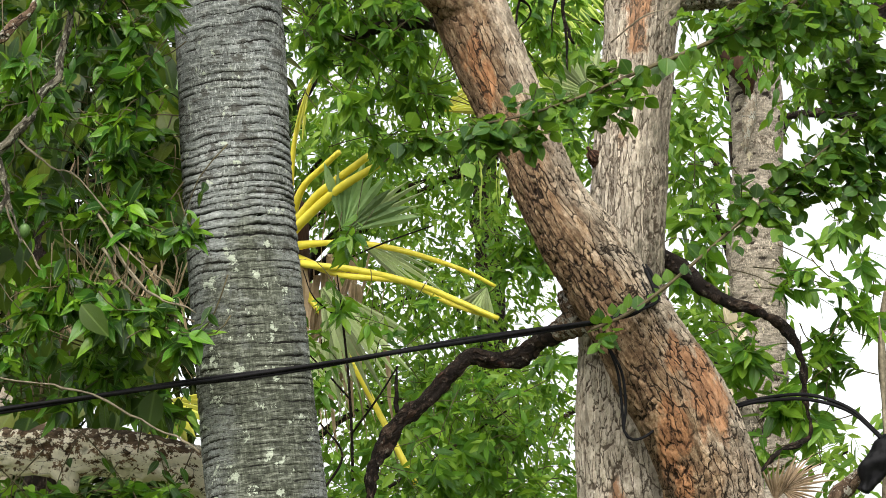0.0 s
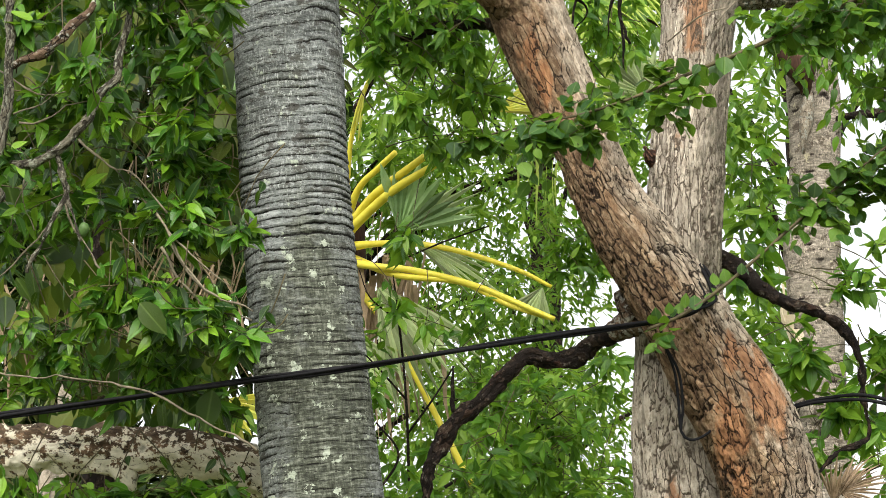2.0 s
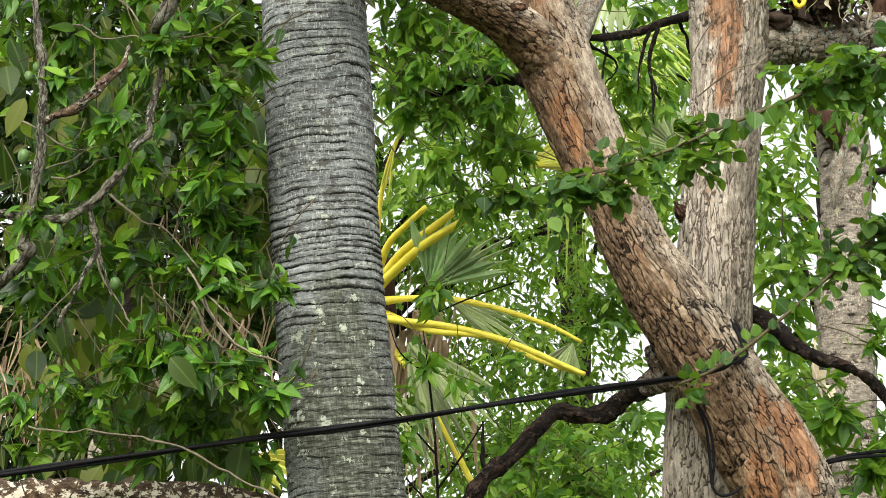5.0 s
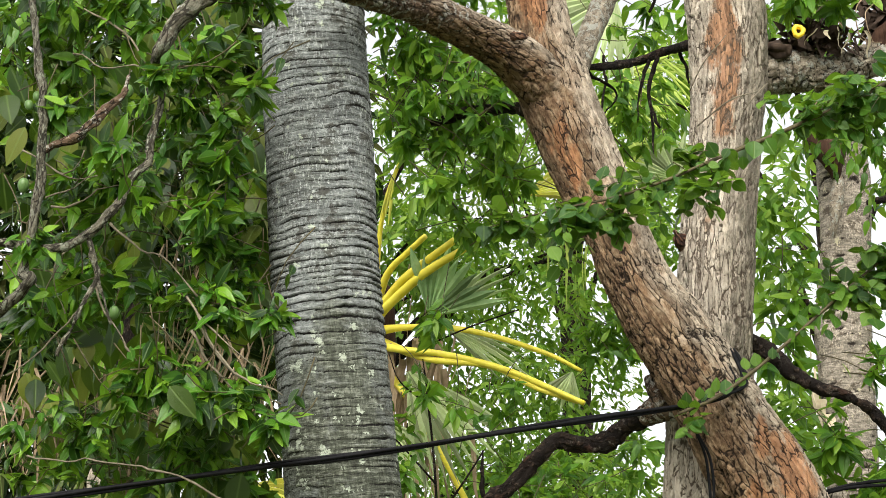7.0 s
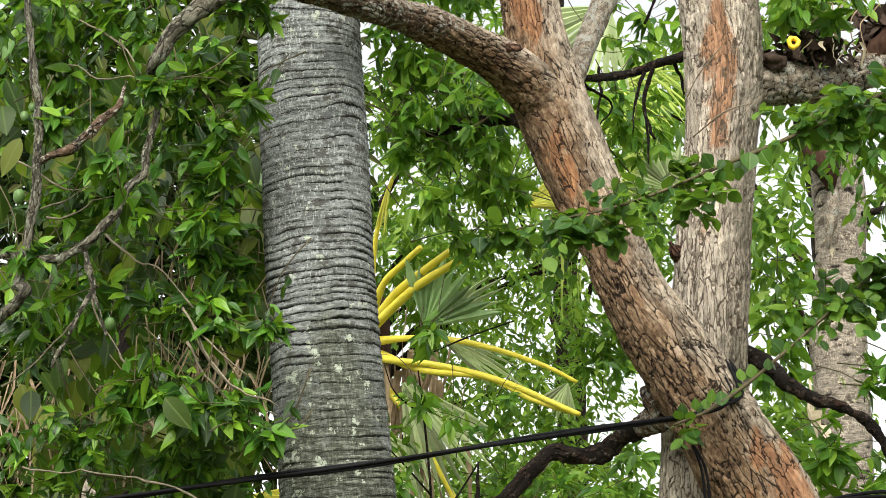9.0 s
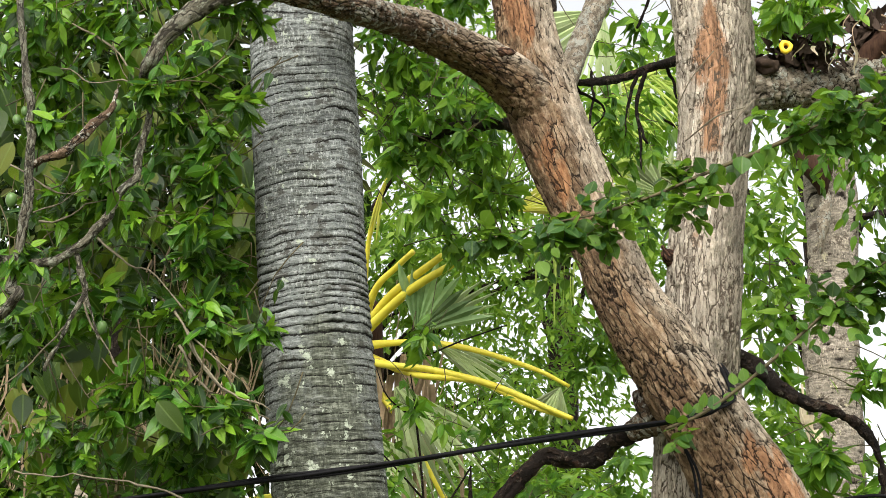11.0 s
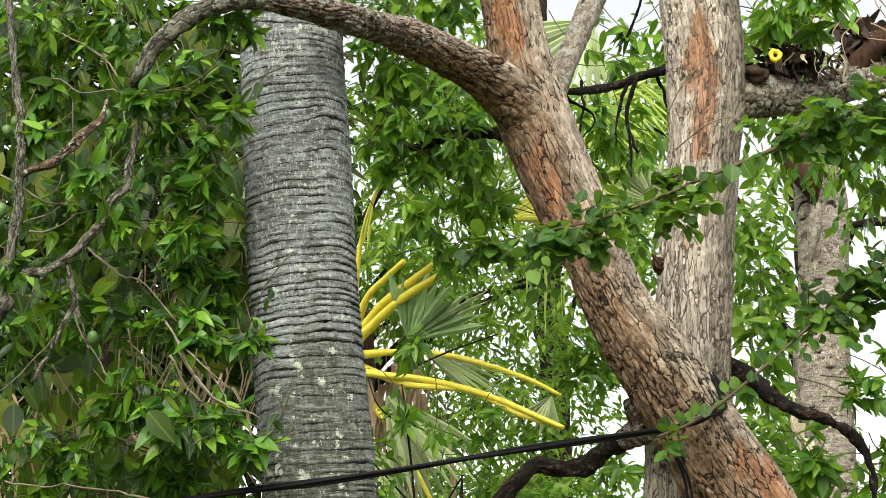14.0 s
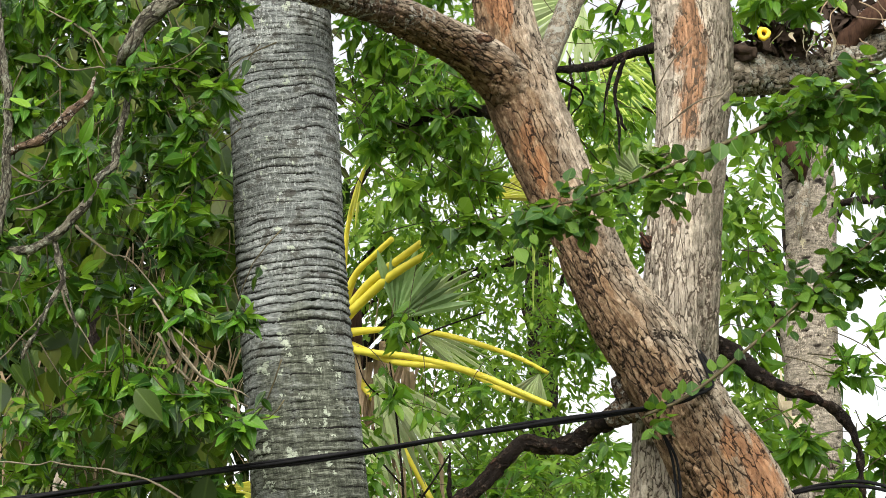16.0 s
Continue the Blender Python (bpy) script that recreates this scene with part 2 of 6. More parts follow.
def palm_bark_material(name="ringed_palm_bark", tint=None):
    k = Nodes(name, 0.9)
    k.bsdf.inputs["Specular IOR Level"].default_value = 0.2
    ring, iso, up = k.coords("grain", (0.5, 0.5, 3)), k.coords("grain", (1, 1, 1)), k.coords("grain", (3, 3, 0.9))
    col = k.ramp(k.noise(ring, 30, 8, 0.78), [(0.34, (0.045, 0.048, 0.046)), (0.5, (0.146, 0.159, 0.154)), (0.64, (0.32, 0.343, 0.331))])
    band = k.ramp(k.noise(k.coords("grain", (0.35, 0.35, 1)), 8, 5, 0.65), [(0.36, G3(0.72)), (0.64, G3(1.22))])
    col = k.mix(1.0, col, band, "MULTIPLY")
    flecks = k.ramp(k.noise(k.coords("grain", (2.2, 2.2, 1.0)), 56, 7, 0.78), [(0.52, G3(0)), (0.6, G3(1))])
    some = k.ramp(k.noise(iso, 7, 4, 0.6), [(0.4, G3(0.15)), (0.64, G3(0.9))])
    col = k.mix(k.math("MULTIPLY", flecks, some), col, (0.54, 0.57, 0.55))
    dark = k.ramp(k.noise(k.coords("grain", (1, 1, 1.4)), 15, 7, 0.75), [(0.545, G3(0)), (0.59, G3(0.9))])
    col = k.mix(dark, col, (0.055, 0.052, 0.046))
    splits = k.ramp(k.noise(k.coords("grain", (5, 5, 0.9)), 38, 5, 0.72), [(0.355, G3(0)), (0.4, G3(1))])
    col = k.mix(k.math("MULTIPLY", k.math("SUBTRACT", 1.0, splits), 0.85), col, (0.035, 0.034, 0.031))
    patch = k.math("ADD", k.attr("peel").outputs["Fac"], k.math("MULTIPLY", k.math("SUBTRACT", k.noise(iso, 7, 8, 0.75), 0.5), 2.4))
    moss = k.math("MAXIMUM", k.math("MULTIPLY", k.ramp(k.noise(iso, 3.2, 6, 0.7), [(0.45, G3(0)), (0.72, G3(1))]), 0.5), k.ramp(patch, [(0.0, G3(0)), (0.75, G3(1))]))
    green = k.ramp(k.math("ADD", k.math("MULTIPLY", k.noise(ring, 40, 6, 0.72), 0.55), k.math("MULTIPLY", k.noise(up, 26, 7, 0.78), 0.45)), [(0.41, (0.02, 0.022, 0.015)), (0.5, (0.058, 0.064, 0.046)), (0.6, (0.19, 0.203, 0.163))])
    col = k.mix(k.math("MULTIPLY", moss, 0.95), col, green)
    lip = k.ramp(k.attr("relief_tone").outputs["Fac"], [(0.87, G3(0)), (0.98, G3(1))])
    col = k.mix(k.math("MULTIPLY", lip, k.math("SUBTRACT", 0.6, k.math("MULTIPLY", moss, 0.3))), col, (0.36, 0.378, 0.35))
    white = k.ramp(k.math("ADD", k.noise(iso, 17, 6, 0.68), k.math("MULTIPLY", moss, 0.045)), [(0.635, G3(0)), (0.65, G3(1))])
    col = k.mix(white, col, k.mix(k.noise(iso, 60, 4), (0.22, 0.26, 0.19), (0.44, 0.475, 0.4)))
    # Shade in the ring gaps is put into the colour, the relief being shallow.
    w = k.math("ADD", k.attr("relief_tone").outputs["Fac"], k.math("MULTIPLY", k.math("SUBTRACT", k.noise(up, 70, 5), 0.5), 0.8))
    col = k.mix(k.ramp(w, [(0.24, G3(0)), (0.54, G3(1))]), (0.012, 0.011, 0.01), col)
    if tint:
        col = k.mix(1.0, col, tint, "MULTIPLY")
    k.base(col)
    k.bump(k.math("ADD", k.noise(up, 60, 7, 0.78), k.math("ADD", k.noise(ring, 90, 5), k.math("MULTIPLY", splits, 0.5))), 1.0, 0.005)
    return k.mat


M = {
    "palm": palm_bark_material(),
    "bark": flaky_bark("furrowed_brown_bark", [(0.07, 0.041, 0.023), (0.175, 0.109, 0.062), (0.36, 0.262, 0.165)], [(0.17, 0.07, 0.031), (0.38, 0.195, 0.095)], (0.014, 0.009, 0.006), [(0.17, 0.135, 0.098), (0.5, 0.435, 0.345)], cells=40.0, grain=0.2, gap=0.052),
    # The last colour pair paints the trunk's shaded right side darker.
    "bark_pale": flaky_bark("pale_grey_bark", [(0.28, 0.23, 0.18), (0.46, 0.4, 0.32), (0.62, 0.56, 0.47)], [(0.22, 0.095, 0.042), (0.36, 0.185, 0.09)], (0.1, 0.077, 0.057), [(0.12, 0.12, 0.09), (0.33, 0.28, 0.215)], cells=50.0, grain=0.15, gap=0.055, fine=0.5, bare_at=0.68),
    "bark_bough": flaky_bark("dark_lichened_bark", [(0.05, 0.032, 0.021), (0.12, 0.078, 0.05), (0.25, 0.18, 0.125)], [(0.12, 0.045, 0.02), (0.25, 0.105, 0.045)], (0.009, 0.007, 0.005), [(0.2, 0.16, 0.12), (0.42, 0.36, 0.28)], cells=44.0, grain=0.4, gap=0.05, lichen=0.5, lichen_col=(0.44, 0.42, 0.36), spot=22.0),
    "bark_lichen": flaky_bark("white_lichened_bark", [(0.02, 0.014, 0.01), (0.1, 0.062, 0.036), (0.26, 0.17, 0.1)], [(0.012, 0.009, 0.007), (0.02, 0.014, 0.01)], (0.01, 0.008, 0.006), [(0.02, 0.016, 0.012), (0.12, 0.09, 0.06)], cells=20.0, grain=0.6, gap=0.015, fine=0.0, lichen=1.04, lichen_col=(0.88, 0.82, 0.66), spot=28.0, bare_at=0.6, bald=0.13),
    "bark_grey": bark_material("grey_lichened_twig_bark", [(0.055, 0.05, 0.035), (0.13, 0.12, 0.088), (0.24, 0.23, 0.178)], [(0.025, 0.019, 0.013), (0.085, 0.062, 0.04)], (0.014, 0.011, 0.008), lichen=0.4, lichen_col=(0.3, 0.31, 0.24), grain=0.5, cells=44.0, sharp=0.04, spot=34.0),
    "bark_mottled": flaky_bark("pale_mottled_bark", [(0.1, 0.08, 0.058), (0.24, 0.2, 0.15), (0.4, 0.36, 0.285)], [(0.06, 0.04, 0.026), (0.16, 0.1, 0.06)], (0.018, 0.014, 0.01), [(0.2, 0.17, 0.13), (0.42, 0.39, 0.32)], cells=60.0, grain=0.5, gap=0.03, lichen=0.5, lichen_col=(0.44, 0.44, 0.38), spot=26.0),
    "bark_stub": bark_material("reddish_broken_wood", [(0.05, 0.025, 0.017), (0.13, 0.065, 0.04), (0.27, 0.16, 0.1)], [(0.03, 0.014, 0.01), (0.1, 0.038, 0.02)], (0.01, 0.006, 0.005), cells=40.0, sharp=0.04),
    "bark_dark": bark_material("dark_brown_bark", [(0.012, 0.0085, 0.0065), (0.03, 0.02, 0.014), (0.075, 0.052, 0.037)], [(0.09, 0.032, 0.018), (0.03, 0.017, 0.012)], (0.006, 0.0045, 0.004), lichen=0.22, lichen_col=(0.17, 0.15, 0.12), grain=0.6, spot=40.0),
    "back_bark": palm_bark_material("pale_palm_bark", (1.35, 1.1, 0.93)),
    "twig": plain_material("grey_brown_twig", (0.07, 0.058, 0.038), (0.2, 0.172, 0.12), 60, 0.85),
    "twig_green": plain_material("green_brown_twig", (0.03, 0.022, 0.012), (0.09, 0.075, 0.03), 60, 0.7),
    # Leaf sets also put each crown's local brightness into its colour.
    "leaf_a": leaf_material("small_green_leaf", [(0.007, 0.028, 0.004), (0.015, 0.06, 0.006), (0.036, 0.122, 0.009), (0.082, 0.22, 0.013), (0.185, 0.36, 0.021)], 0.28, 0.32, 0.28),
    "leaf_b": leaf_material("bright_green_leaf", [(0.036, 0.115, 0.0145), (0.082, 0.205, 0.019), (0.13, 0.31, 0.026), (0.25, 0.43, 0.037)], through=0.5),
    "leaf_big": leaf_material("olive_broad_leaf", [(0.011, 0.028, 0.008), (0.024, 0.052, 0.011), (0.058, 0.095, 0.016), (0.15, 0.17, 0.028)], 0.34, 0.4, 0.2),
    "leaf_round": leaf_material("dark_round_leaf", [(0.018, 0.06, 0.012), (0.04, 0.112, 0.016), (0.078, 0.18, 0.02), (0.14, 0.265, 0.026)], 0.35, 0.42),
    # Near-black leaf colours stand for the shade deep inside a crown.
    "leaf_shaded": leaf_material("shade_dark_leaf", [(0.008, 0.02, 0.006), (0.015, 0.033, 0.008), (0.026, 0.046, 0.01), (0.04, 0.042, 0.012)], 0.5, 0.06, 0.05),
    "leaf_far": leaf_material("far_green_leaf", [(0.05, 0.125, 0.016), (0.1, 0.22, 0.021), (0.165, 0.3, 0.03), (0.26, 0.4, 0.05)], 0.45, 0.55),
    "stem_yellow": plain_material("yellow_leaf_stalk", (0.6, 0.5, 0.035), (0.72, 0.64, 0.08), 12, 0.4, (1, 1, 1), 0.1),
    "fan": plain_material("grey_green_fan_leaf", (0.15, 0.27, 0.1), (0.32, 0.45, 0.21), 9, 0.45, (1, 1, 1), 0.2, through=0.35, each=0.5),
    "fan_pale": plain_material("pale_green_fan_leaf", (0.26, 0.34, 0.14), (0.42, 0.48, 0.27), 9, 0.45, (1, 1, 1), 0.2, through=0.4, each=0.5),
    "fan_yellow": plain_material("yellowed_fan_leaf", (0.55, 0.5, 0.06), (0.42, 0.46, 0.1), 9, 0.5, (1, 1, 1), 0.2, through=0.4, each=0.5),
    "fan_green": plain_material("yellow_green_blade", (0.22, 0.32, 0.05), (0.4, 0.47, 0.1), 9, 0.5, (1, 1, 1), 0.2, through=0.4, each=0.4),
    "straw": plain_material("dead_straw_leaf", (0.16, 0.11, 0.065), (0.36, 0.27, 0.18), 15, 0.8, (1, 1, 1), 0.3, through=0.15, each=0.35),
    "straw_pale": plain_material("pale_straw_leaf", (0.24, 0.175, 0.105), (0.42, 0.32, 0.21), 15, 0.8, (1, 1, 1), 0.3, through=0.25, each=0.35),
    "straw_cream": plain_material("cream_dry_leaf", (0.42, 0.35, 0.23), (0.62, 0.54, 0.4), 15, 0.8, (1, 1, 1), 0.3, through=0.3, each=0.25),
    "sheath": plain_material("brown_palm_sheath", (0.045, 0.022, 0.015), (0.14, 0.078, 0.05), 24, 0.6, (3, 3, 0.5), 0.5, gloss=0.25),
    "fibre": plain_material("brown_leaf_sheath", (0.018, 0.009, 0.006), (0.06, 0.032, 0.02), 30, 0.85, (3, 3, 0.5), 0.8, gloss=0.1),
    "cable": plain_material("black_cable_rubber", (0.004, 0.004, 0.005), (0.01, 0.01, 0.011), 50, 0.6, (1, 1, 1), 0.1, gloss=0.06),
    "yellow": plain_material("yellow_rim", (0.75, 0.48, 0.02), (0.8, 0.6, 0.05), 60, 0.5),
    "fruit": plain_material("green_fruit_skin", (0.06, 0.12, 0.035), (0.1, 0.17, 0.05), 60, 0.4),
    "ground": plain_material("leaf_litter_ground", (0.05, 0.045, 0.02), (0.1, 0.13, 0.035), 3, 0.95, (1, 1, 1), 0.6),
    "debris": plain_material("dried_leaf_debris", (0.012, 0.008, 0.006), (0.06, 0.04, 0.028), 40, 0.85, gloss=0.15),
}


# ---- mesh helpers ----
def mesh_object(name, verts, faces, mat, parent=None, label="", smooth=True, floats=None, vectors=None):
    me = bpy.data.meshes.new(name)
    me.from_pydata(np.asarray(verts).tolist(), [], faces if isinstance(faces, list) else faces.tolist())
    if smooth:
        me.polygons.foreach_set("use_smooth", np.ones(len(me.polygons), dtype=bool))
    if floats is not None:
        me.attributes.new("relief_tone", "FLOAT", "POINT").data.foreach_set("value", np.asarray(floats, dtype=np.float32))
    if vectors is not None:
        me.attributes.new("grain", "FLOAT_VECTOR", "POINT").data.foreach_set("vector", np.asarray(vectors, dtype=np.float32).ravel())
    me.materials.append(mat)
    ob = new(name, me)
    if parent:
        ob.parent = parent
    if label:
        tagged(ob, label)
    return ob


def thing(name, label, category, group="", at=(0, 0, 0)):
    ob = new(name)
    ob.empty_display_size = 0.1
    ob.location = at
    bpy.context.view_layer.update()
    return tagged(ob, label, category, group)


def under(ob, parent):
    ob.parent = parent
    ob.matrix_parent_inverse = parent.matrix_basis.inverted()
    return ob


def lattice(ix, iy, iz, seed):
    h = (ix * 374761393 + iy * 668265263 + iz * 2147483647 + seed * 1274126177) & 0xFFFFFFFF
    h = ((h ^ (h >> 13)) * 1274126177) & 0xFFFFFFFF
    return ((h ^ (h >> 16)) & 0xFFFF) / 65535.0


def vnoise(x, y, z, seed=0):
    """Smooth value noise from 0 to 1 for arrays."""
    x0, y0, z0 = np.floor(x).astype(np.int64), np.floor(y).astype(np.int64), np.floor(z).astype(np.int64)
    fx, fy, fz = x - x0, y - y0, z - z0
    fx, fy, fz = (f * f * (3 - 2 * f) for f in (fx, fy, fz))
    out = 0
    for a in (0, 1):
        for b in (0, 1):
            for c in (0, 1):
                wgt = (fx if a else 1 - fx) * (fy if b else 1 - fy) * (fz if c else 1 - fz)
                out = out + wgt * lattice(x0 + a, y0 + b, z0 + c, seed)
    return out


def cracks(u, v, cells, seed=0, whose=False):
    """Distance to the nearest cell border; u wraps round after that many cells; whose adds each cell's own value."""
    iu, iv = np.floor(u).astype(np.int64), np.floor(v).astype(np.int64)
    f1, f2, own = np.full(u.shape, 9.0), np.full(u.shape, 9.0), np.zeros(u.shape)
    for a in (-1, 0, 1):
        for b in (-1, 0, 1):
            cu, cv = iu + a, iv + b
            wu = np.mod(cu, cells)
            px = cu + 0.1 + 0.8 * lattice(wu, cv, wu * 0 + 3, seed)
            py = cv + 0.1 + 0.8 * lattice(wu, cv, wu * 0 + 7, seed)
            d = np.hypot(u - px, v - py)
            f2 = np.minimum(f2, np.maximum(f1, d))
            if whose:
                own = np.where(d < f1, lattice(wu, cv, wu * 0 + 11, seed), own)
            f1 = np.minimum(f1, d)
    return (f2 - f1, own) if whose else f2 - f1


def smooth_path(pts, step):
    """A Catmull-Rom line through rows of x, y, z, radius, at even steps."""
    p = np.array(pts, dtype=float)
    p = np.vstack([2 * p[0] - p[1], p, 2 * p[-1] - p[-2]])
    p[0, 3], p[-1, 3] = p[1, 3], p[-2, 3]
    out = []
    for i in range(1, len(p) - 2):
        n = max(2, int(np.linalg.norm(p[i + 1, :3] - p[i, :3]) / step))
        t = np.linspace(0, 1, n, endpoint=False)[:, None]
        a, b, c, d = p[i - 1], p[i], p[i + 1], p[i + 2]
        out.append(0.5 * (2 * b + (c - a) * t + (2 * a - 5 * b + 4 * c - d) * t ** 2 + (3 * b - a - 3 * c + d) * t ** 3))
    out.append(p[-2][None])
    return np.vstack(out)


def tube_arrays(pts, step, sides, relief=None, wander=0.0):
    line = smooth_path(pts, step)
    if wander:
        run = np.concatenate([[0], np.cumsum(np.linalg.norm(np.diff(line[:, :3], axis=0), axis=1))])
        key = abs(hash((round(pts[0][0], 3), round(pts[0][2], 3)))) % 997
        fade = np.clip(run / 0.05, 0, 1) * np.clip((run[-1] - run) / 0.05, 0, 1)
        for ax in range(3):
            kink = vnoise(run * 9, run * 0 + ax * 7, run * 0, key) + 0.5 * vnoise(run * 24, run * 0 + ax * 5, run * 0, key + 1) - 0.75
            line[:, ax] += 2 * wander * fade * kink
    c, r = line[:, :3], np.maximum(line[:, 3], 0.0008)
    tan = np.gradient(c, axis=0)
    tan /= np.linalg.norm(tan, axis=1)[:, None]
    ref = np.array([0.0, -1.0, 0.0]) if abs(tan[0, 1]) < 0.9 else np.array([0.0, 0.0, 1.0])
    na = np.zeros_like(c)
    for i in range(len(c)):
        ref = ref - tan[i] * ref.dot(tan[i])
        ref /= np.linalg.norm(ref)
        na[i] = ref
    nb = np.cross(tan, na)
    s = np.concatenate([[0], np.cumsum(np.linalg.norm(np.diff(c, axis=0), axis=1))])
    th = np.linspace(0, 2 * np.pi, sides, endpoint=False)
    TH, S = np.meshgrid(th, s)
    Rr = np.repeat(r[:, None], sides, axis=1)
    h, w = relief(TH, S, Rr) if relief else (np.zeros_like(TH), np.ones_like(TH))
    rad = Rr + h
    v = c[:, None] + rad[..., None] * (np.cos(TH)[..., None] * na[:, None] + np.sin(TH)[..., None] * nb[:, None])
    r0 = float(np.mean(r))
    grain = np.stack([np.cos(TH) * r0, np.sin(TH) * r0, S], axis=-1)
    n = len(c)
    i, j = np.meshgrid(np.arange(n - 1), np.arange(sides), indexing="ij")
    k = (j + 1) % sides
    quads = np.stack([i * sides + j, i * sides + k, (i + 1) * sides + k, (i + 1) * sides + j], axis=-1).reshape(-1, 4)
    verts = np.vstack([v.reshape(-1, 3), c[:1], c[-1:]])
    faces = quads.tolist()
    e = n * sides
    faces += [[e, (q + 1) % sides, q] for q in range(sides)] + [[e + 1, (n - 1) * sides + q, (n - 1) * sides + (q + 1) % sides] for q in range(sides)]
    wv = np.concatenate([w.ravel(), [1, 1]])
    gv = np.vstack([grain.reshape(-1, 3), [[0, 0, 0]], [[0, 0, float(s[-1])]]])
    return verts, faces, wv, gv


def limb(name, pts, mat, parent, step=0.02, sides=16, relief=None, label="", peeled=(), wander=0.0, aged_shaded=None):
    """A grown limb; peeled: spots (x, y, z, radius) where the outer bark has come away; a side direction turns that
    side to its second bark colours, weathered grey or, on the pale trunk, darkened as shade.
    """
    v, f, w, g = tube_arrays(pts, step, sides, relief, wander)
    ob = mesh_object(name, v, f, mat, parent, label, True, w, g)
    if aged_shaded:
        rings = v[:-2].reshape(-1, sides, 3)
        turned = unit(rings - rings.mean(axis=1, keepdims=True)) @ unit(np.array(aged_shaded))
        ob.data.attributes.new("age_shade", "FLOAT", "POINT").data.foreach_set("value", np.concatenate([0.5 + 0.55 * turned.ravel(), [0.5, 0.5]]).astype(np.float32))
    if peeled:
        bare = np.zeros(len(v))
        for x, y, z, r in peeled:
            d = (v - np.array([x, y, z])) / np.array([r * 0.8, r * 2, r * 2.6])
            bare = np.maximum(bare, np.exp(-(d ** 2).sum(axis=1)))
        ob.data.attributes.new("peel", "FLOAT", "POINT").data.foreach_set("value", bare.astype(np.float32))
    return ob


def bundle(name, paths, mat, parent, step=0.03, sides=5, label=""):
    """Several thin twigs of one growth in one mesh."""
    vs, fs, ws, gs, off = [], [], [], [], 0
    for p in paths:
        v, f, w, g = tube_arrays(p, step, sides)
        vs.append(v), ws.append(w), gs.append(g)
        fs += [[q + off for q in face] for face in f]
        off += len(v)
    return mesh_object(name, np.vstack(vs), fs, mat, parent, label, True, np.concatenate(ws), np.vstack(gs))


def plated(fu=34, fv=11, depth=0.013, seed=1, lumps=0.012, wide=0.24, cross=0.45):
    """Relief of furrowed bark: wandering lengthwise furrows, smaller cross breaks, rough ridges, lumps."""

    def f(th, s, r):
        x, y = np.cos(th) * r, np.sin(th) * r
        w1 = 0.9 * (vnoise(x * 40, y * 40, s * 26, seed + 5) - 0.5)
        w2 = 0.9 * (vnoise(x * 40 + 9, y * 40, s * 26, seed + 6) - 0.5)
        ridge = lambda n, width: np.clip(np.abs(2 * n - 1) / width, 0, 1)
        c1 = ridge(vnoise(x * fu + w1, y * fu + w2, s * fv + w1 * 0.7, seed), wide)
        c2 = ridge(vnoise(x * fu * 1.9 + w2, y * fu * 1.9 + w1, s * fv * 2.3 + w2, seed + 1), wide * 0.9)
        c3 = ridge(vnoise(x * fu * 0.6 + w1, y * fu * 0.6, s * fv * 3.2 + w2 * 1.4, seed + 2), wide * 0.5)
        strength = np.clip(0.5 + 0.9 * vnoise(x * 6, y * 6, s * 4, seed + 9), 0, 1.2)
        e = c1 * (0.45 + 0.55 * c2) * (1 - cross + cross * c3)
        e = 1 - (1 - e) * np.clip(strength, 0, 1)
        fine = vnoise(x * 150, y * 150, s * 70, seed + 4)
        slab = vnoise(x * fu * 0.9, y * fu * 0.9, s * fv * 1.5, seed + 7)
        h = depth * (e - 0.7) + 0.003 * (fine - 0.5) + 0.004 * (slab - 0.5) + lumps * (vnoise(x * 7, y * 7, s * 5, seed + 3) - 0.5) * 2
        return h, np.clip(e, 0, 1)

    return f


def flaked(across=0.03, along=0.1, depth=0.01, plate=0.006, seed=1, lumps=0.012, wide=0.2, fade=None):
    """Relief of long bark plates at uneven heights with furrows between; fade = (from, to, share) along the limb."""

    def f(th, s, r):
        x, y = np.cos(th) * r, np.sin(th) * r
        cells = max(6, int(2 * np.pi * float(np.mean(r)) / across))
        wu = 1.1 * (vnoise(x * 9, y * 9, s * 4, seed + 5) - 0.5) + 0.6 * (vnoise(x * 30, y * 30, s * 14, seed + 6) - 0.5) + 0.3 * (vnoise(x * 90, y * 90, s * 60, seed + 10) - 0.5)
        wv = 0.7 * (vnoise(x * 14 + 9, y * 14, s * 8, seed + 7) - 0.5) + 0.3 * (vnoise(x * 80, y * 80, s * 70, seed + 11) - 0.5)
        u, v = th / (2 * np.pi) * cells + wu, s / along + wv
        e, near = cracks(u, v, cells, seed, True)
        e2, near2 = cracks(u * 2, v * 1.7, cells * 2, seed + 20, True)
        strong = np.clip(0.4 + 1.1 * vnoise(x * 6, y * 6, s * 4, seed + 9), 0, 1)
        if fade:
            strong = strong * (1 - (1 - fade[2]) * np.clip((s - fade[0]) / (fade[1] - fade[0]), 0, 1))
        e1 = np.clip(e / wide, 0, 1)
        e3 = np.clip(e2 / (wide * 0.9), 0, 1)
        cut = 1 - (1 - e1 * (0.55 + 0.45 * e3)) * strong
        fine = vnoise(x * 150, y * 150, s * 70, seed + 4)
        h = depth * (cut - 0.7) + plate * (near - 0.5) * strong + 0.4 * plate * (near2 - 0.5) + 0.003 * (fine - 0.5)
        return h + lumps * (vnoise(x * 7, y * 7, s * 5, seed + 3) - 0.5) * 2, np.clip(cut, 0, 1)

    return f


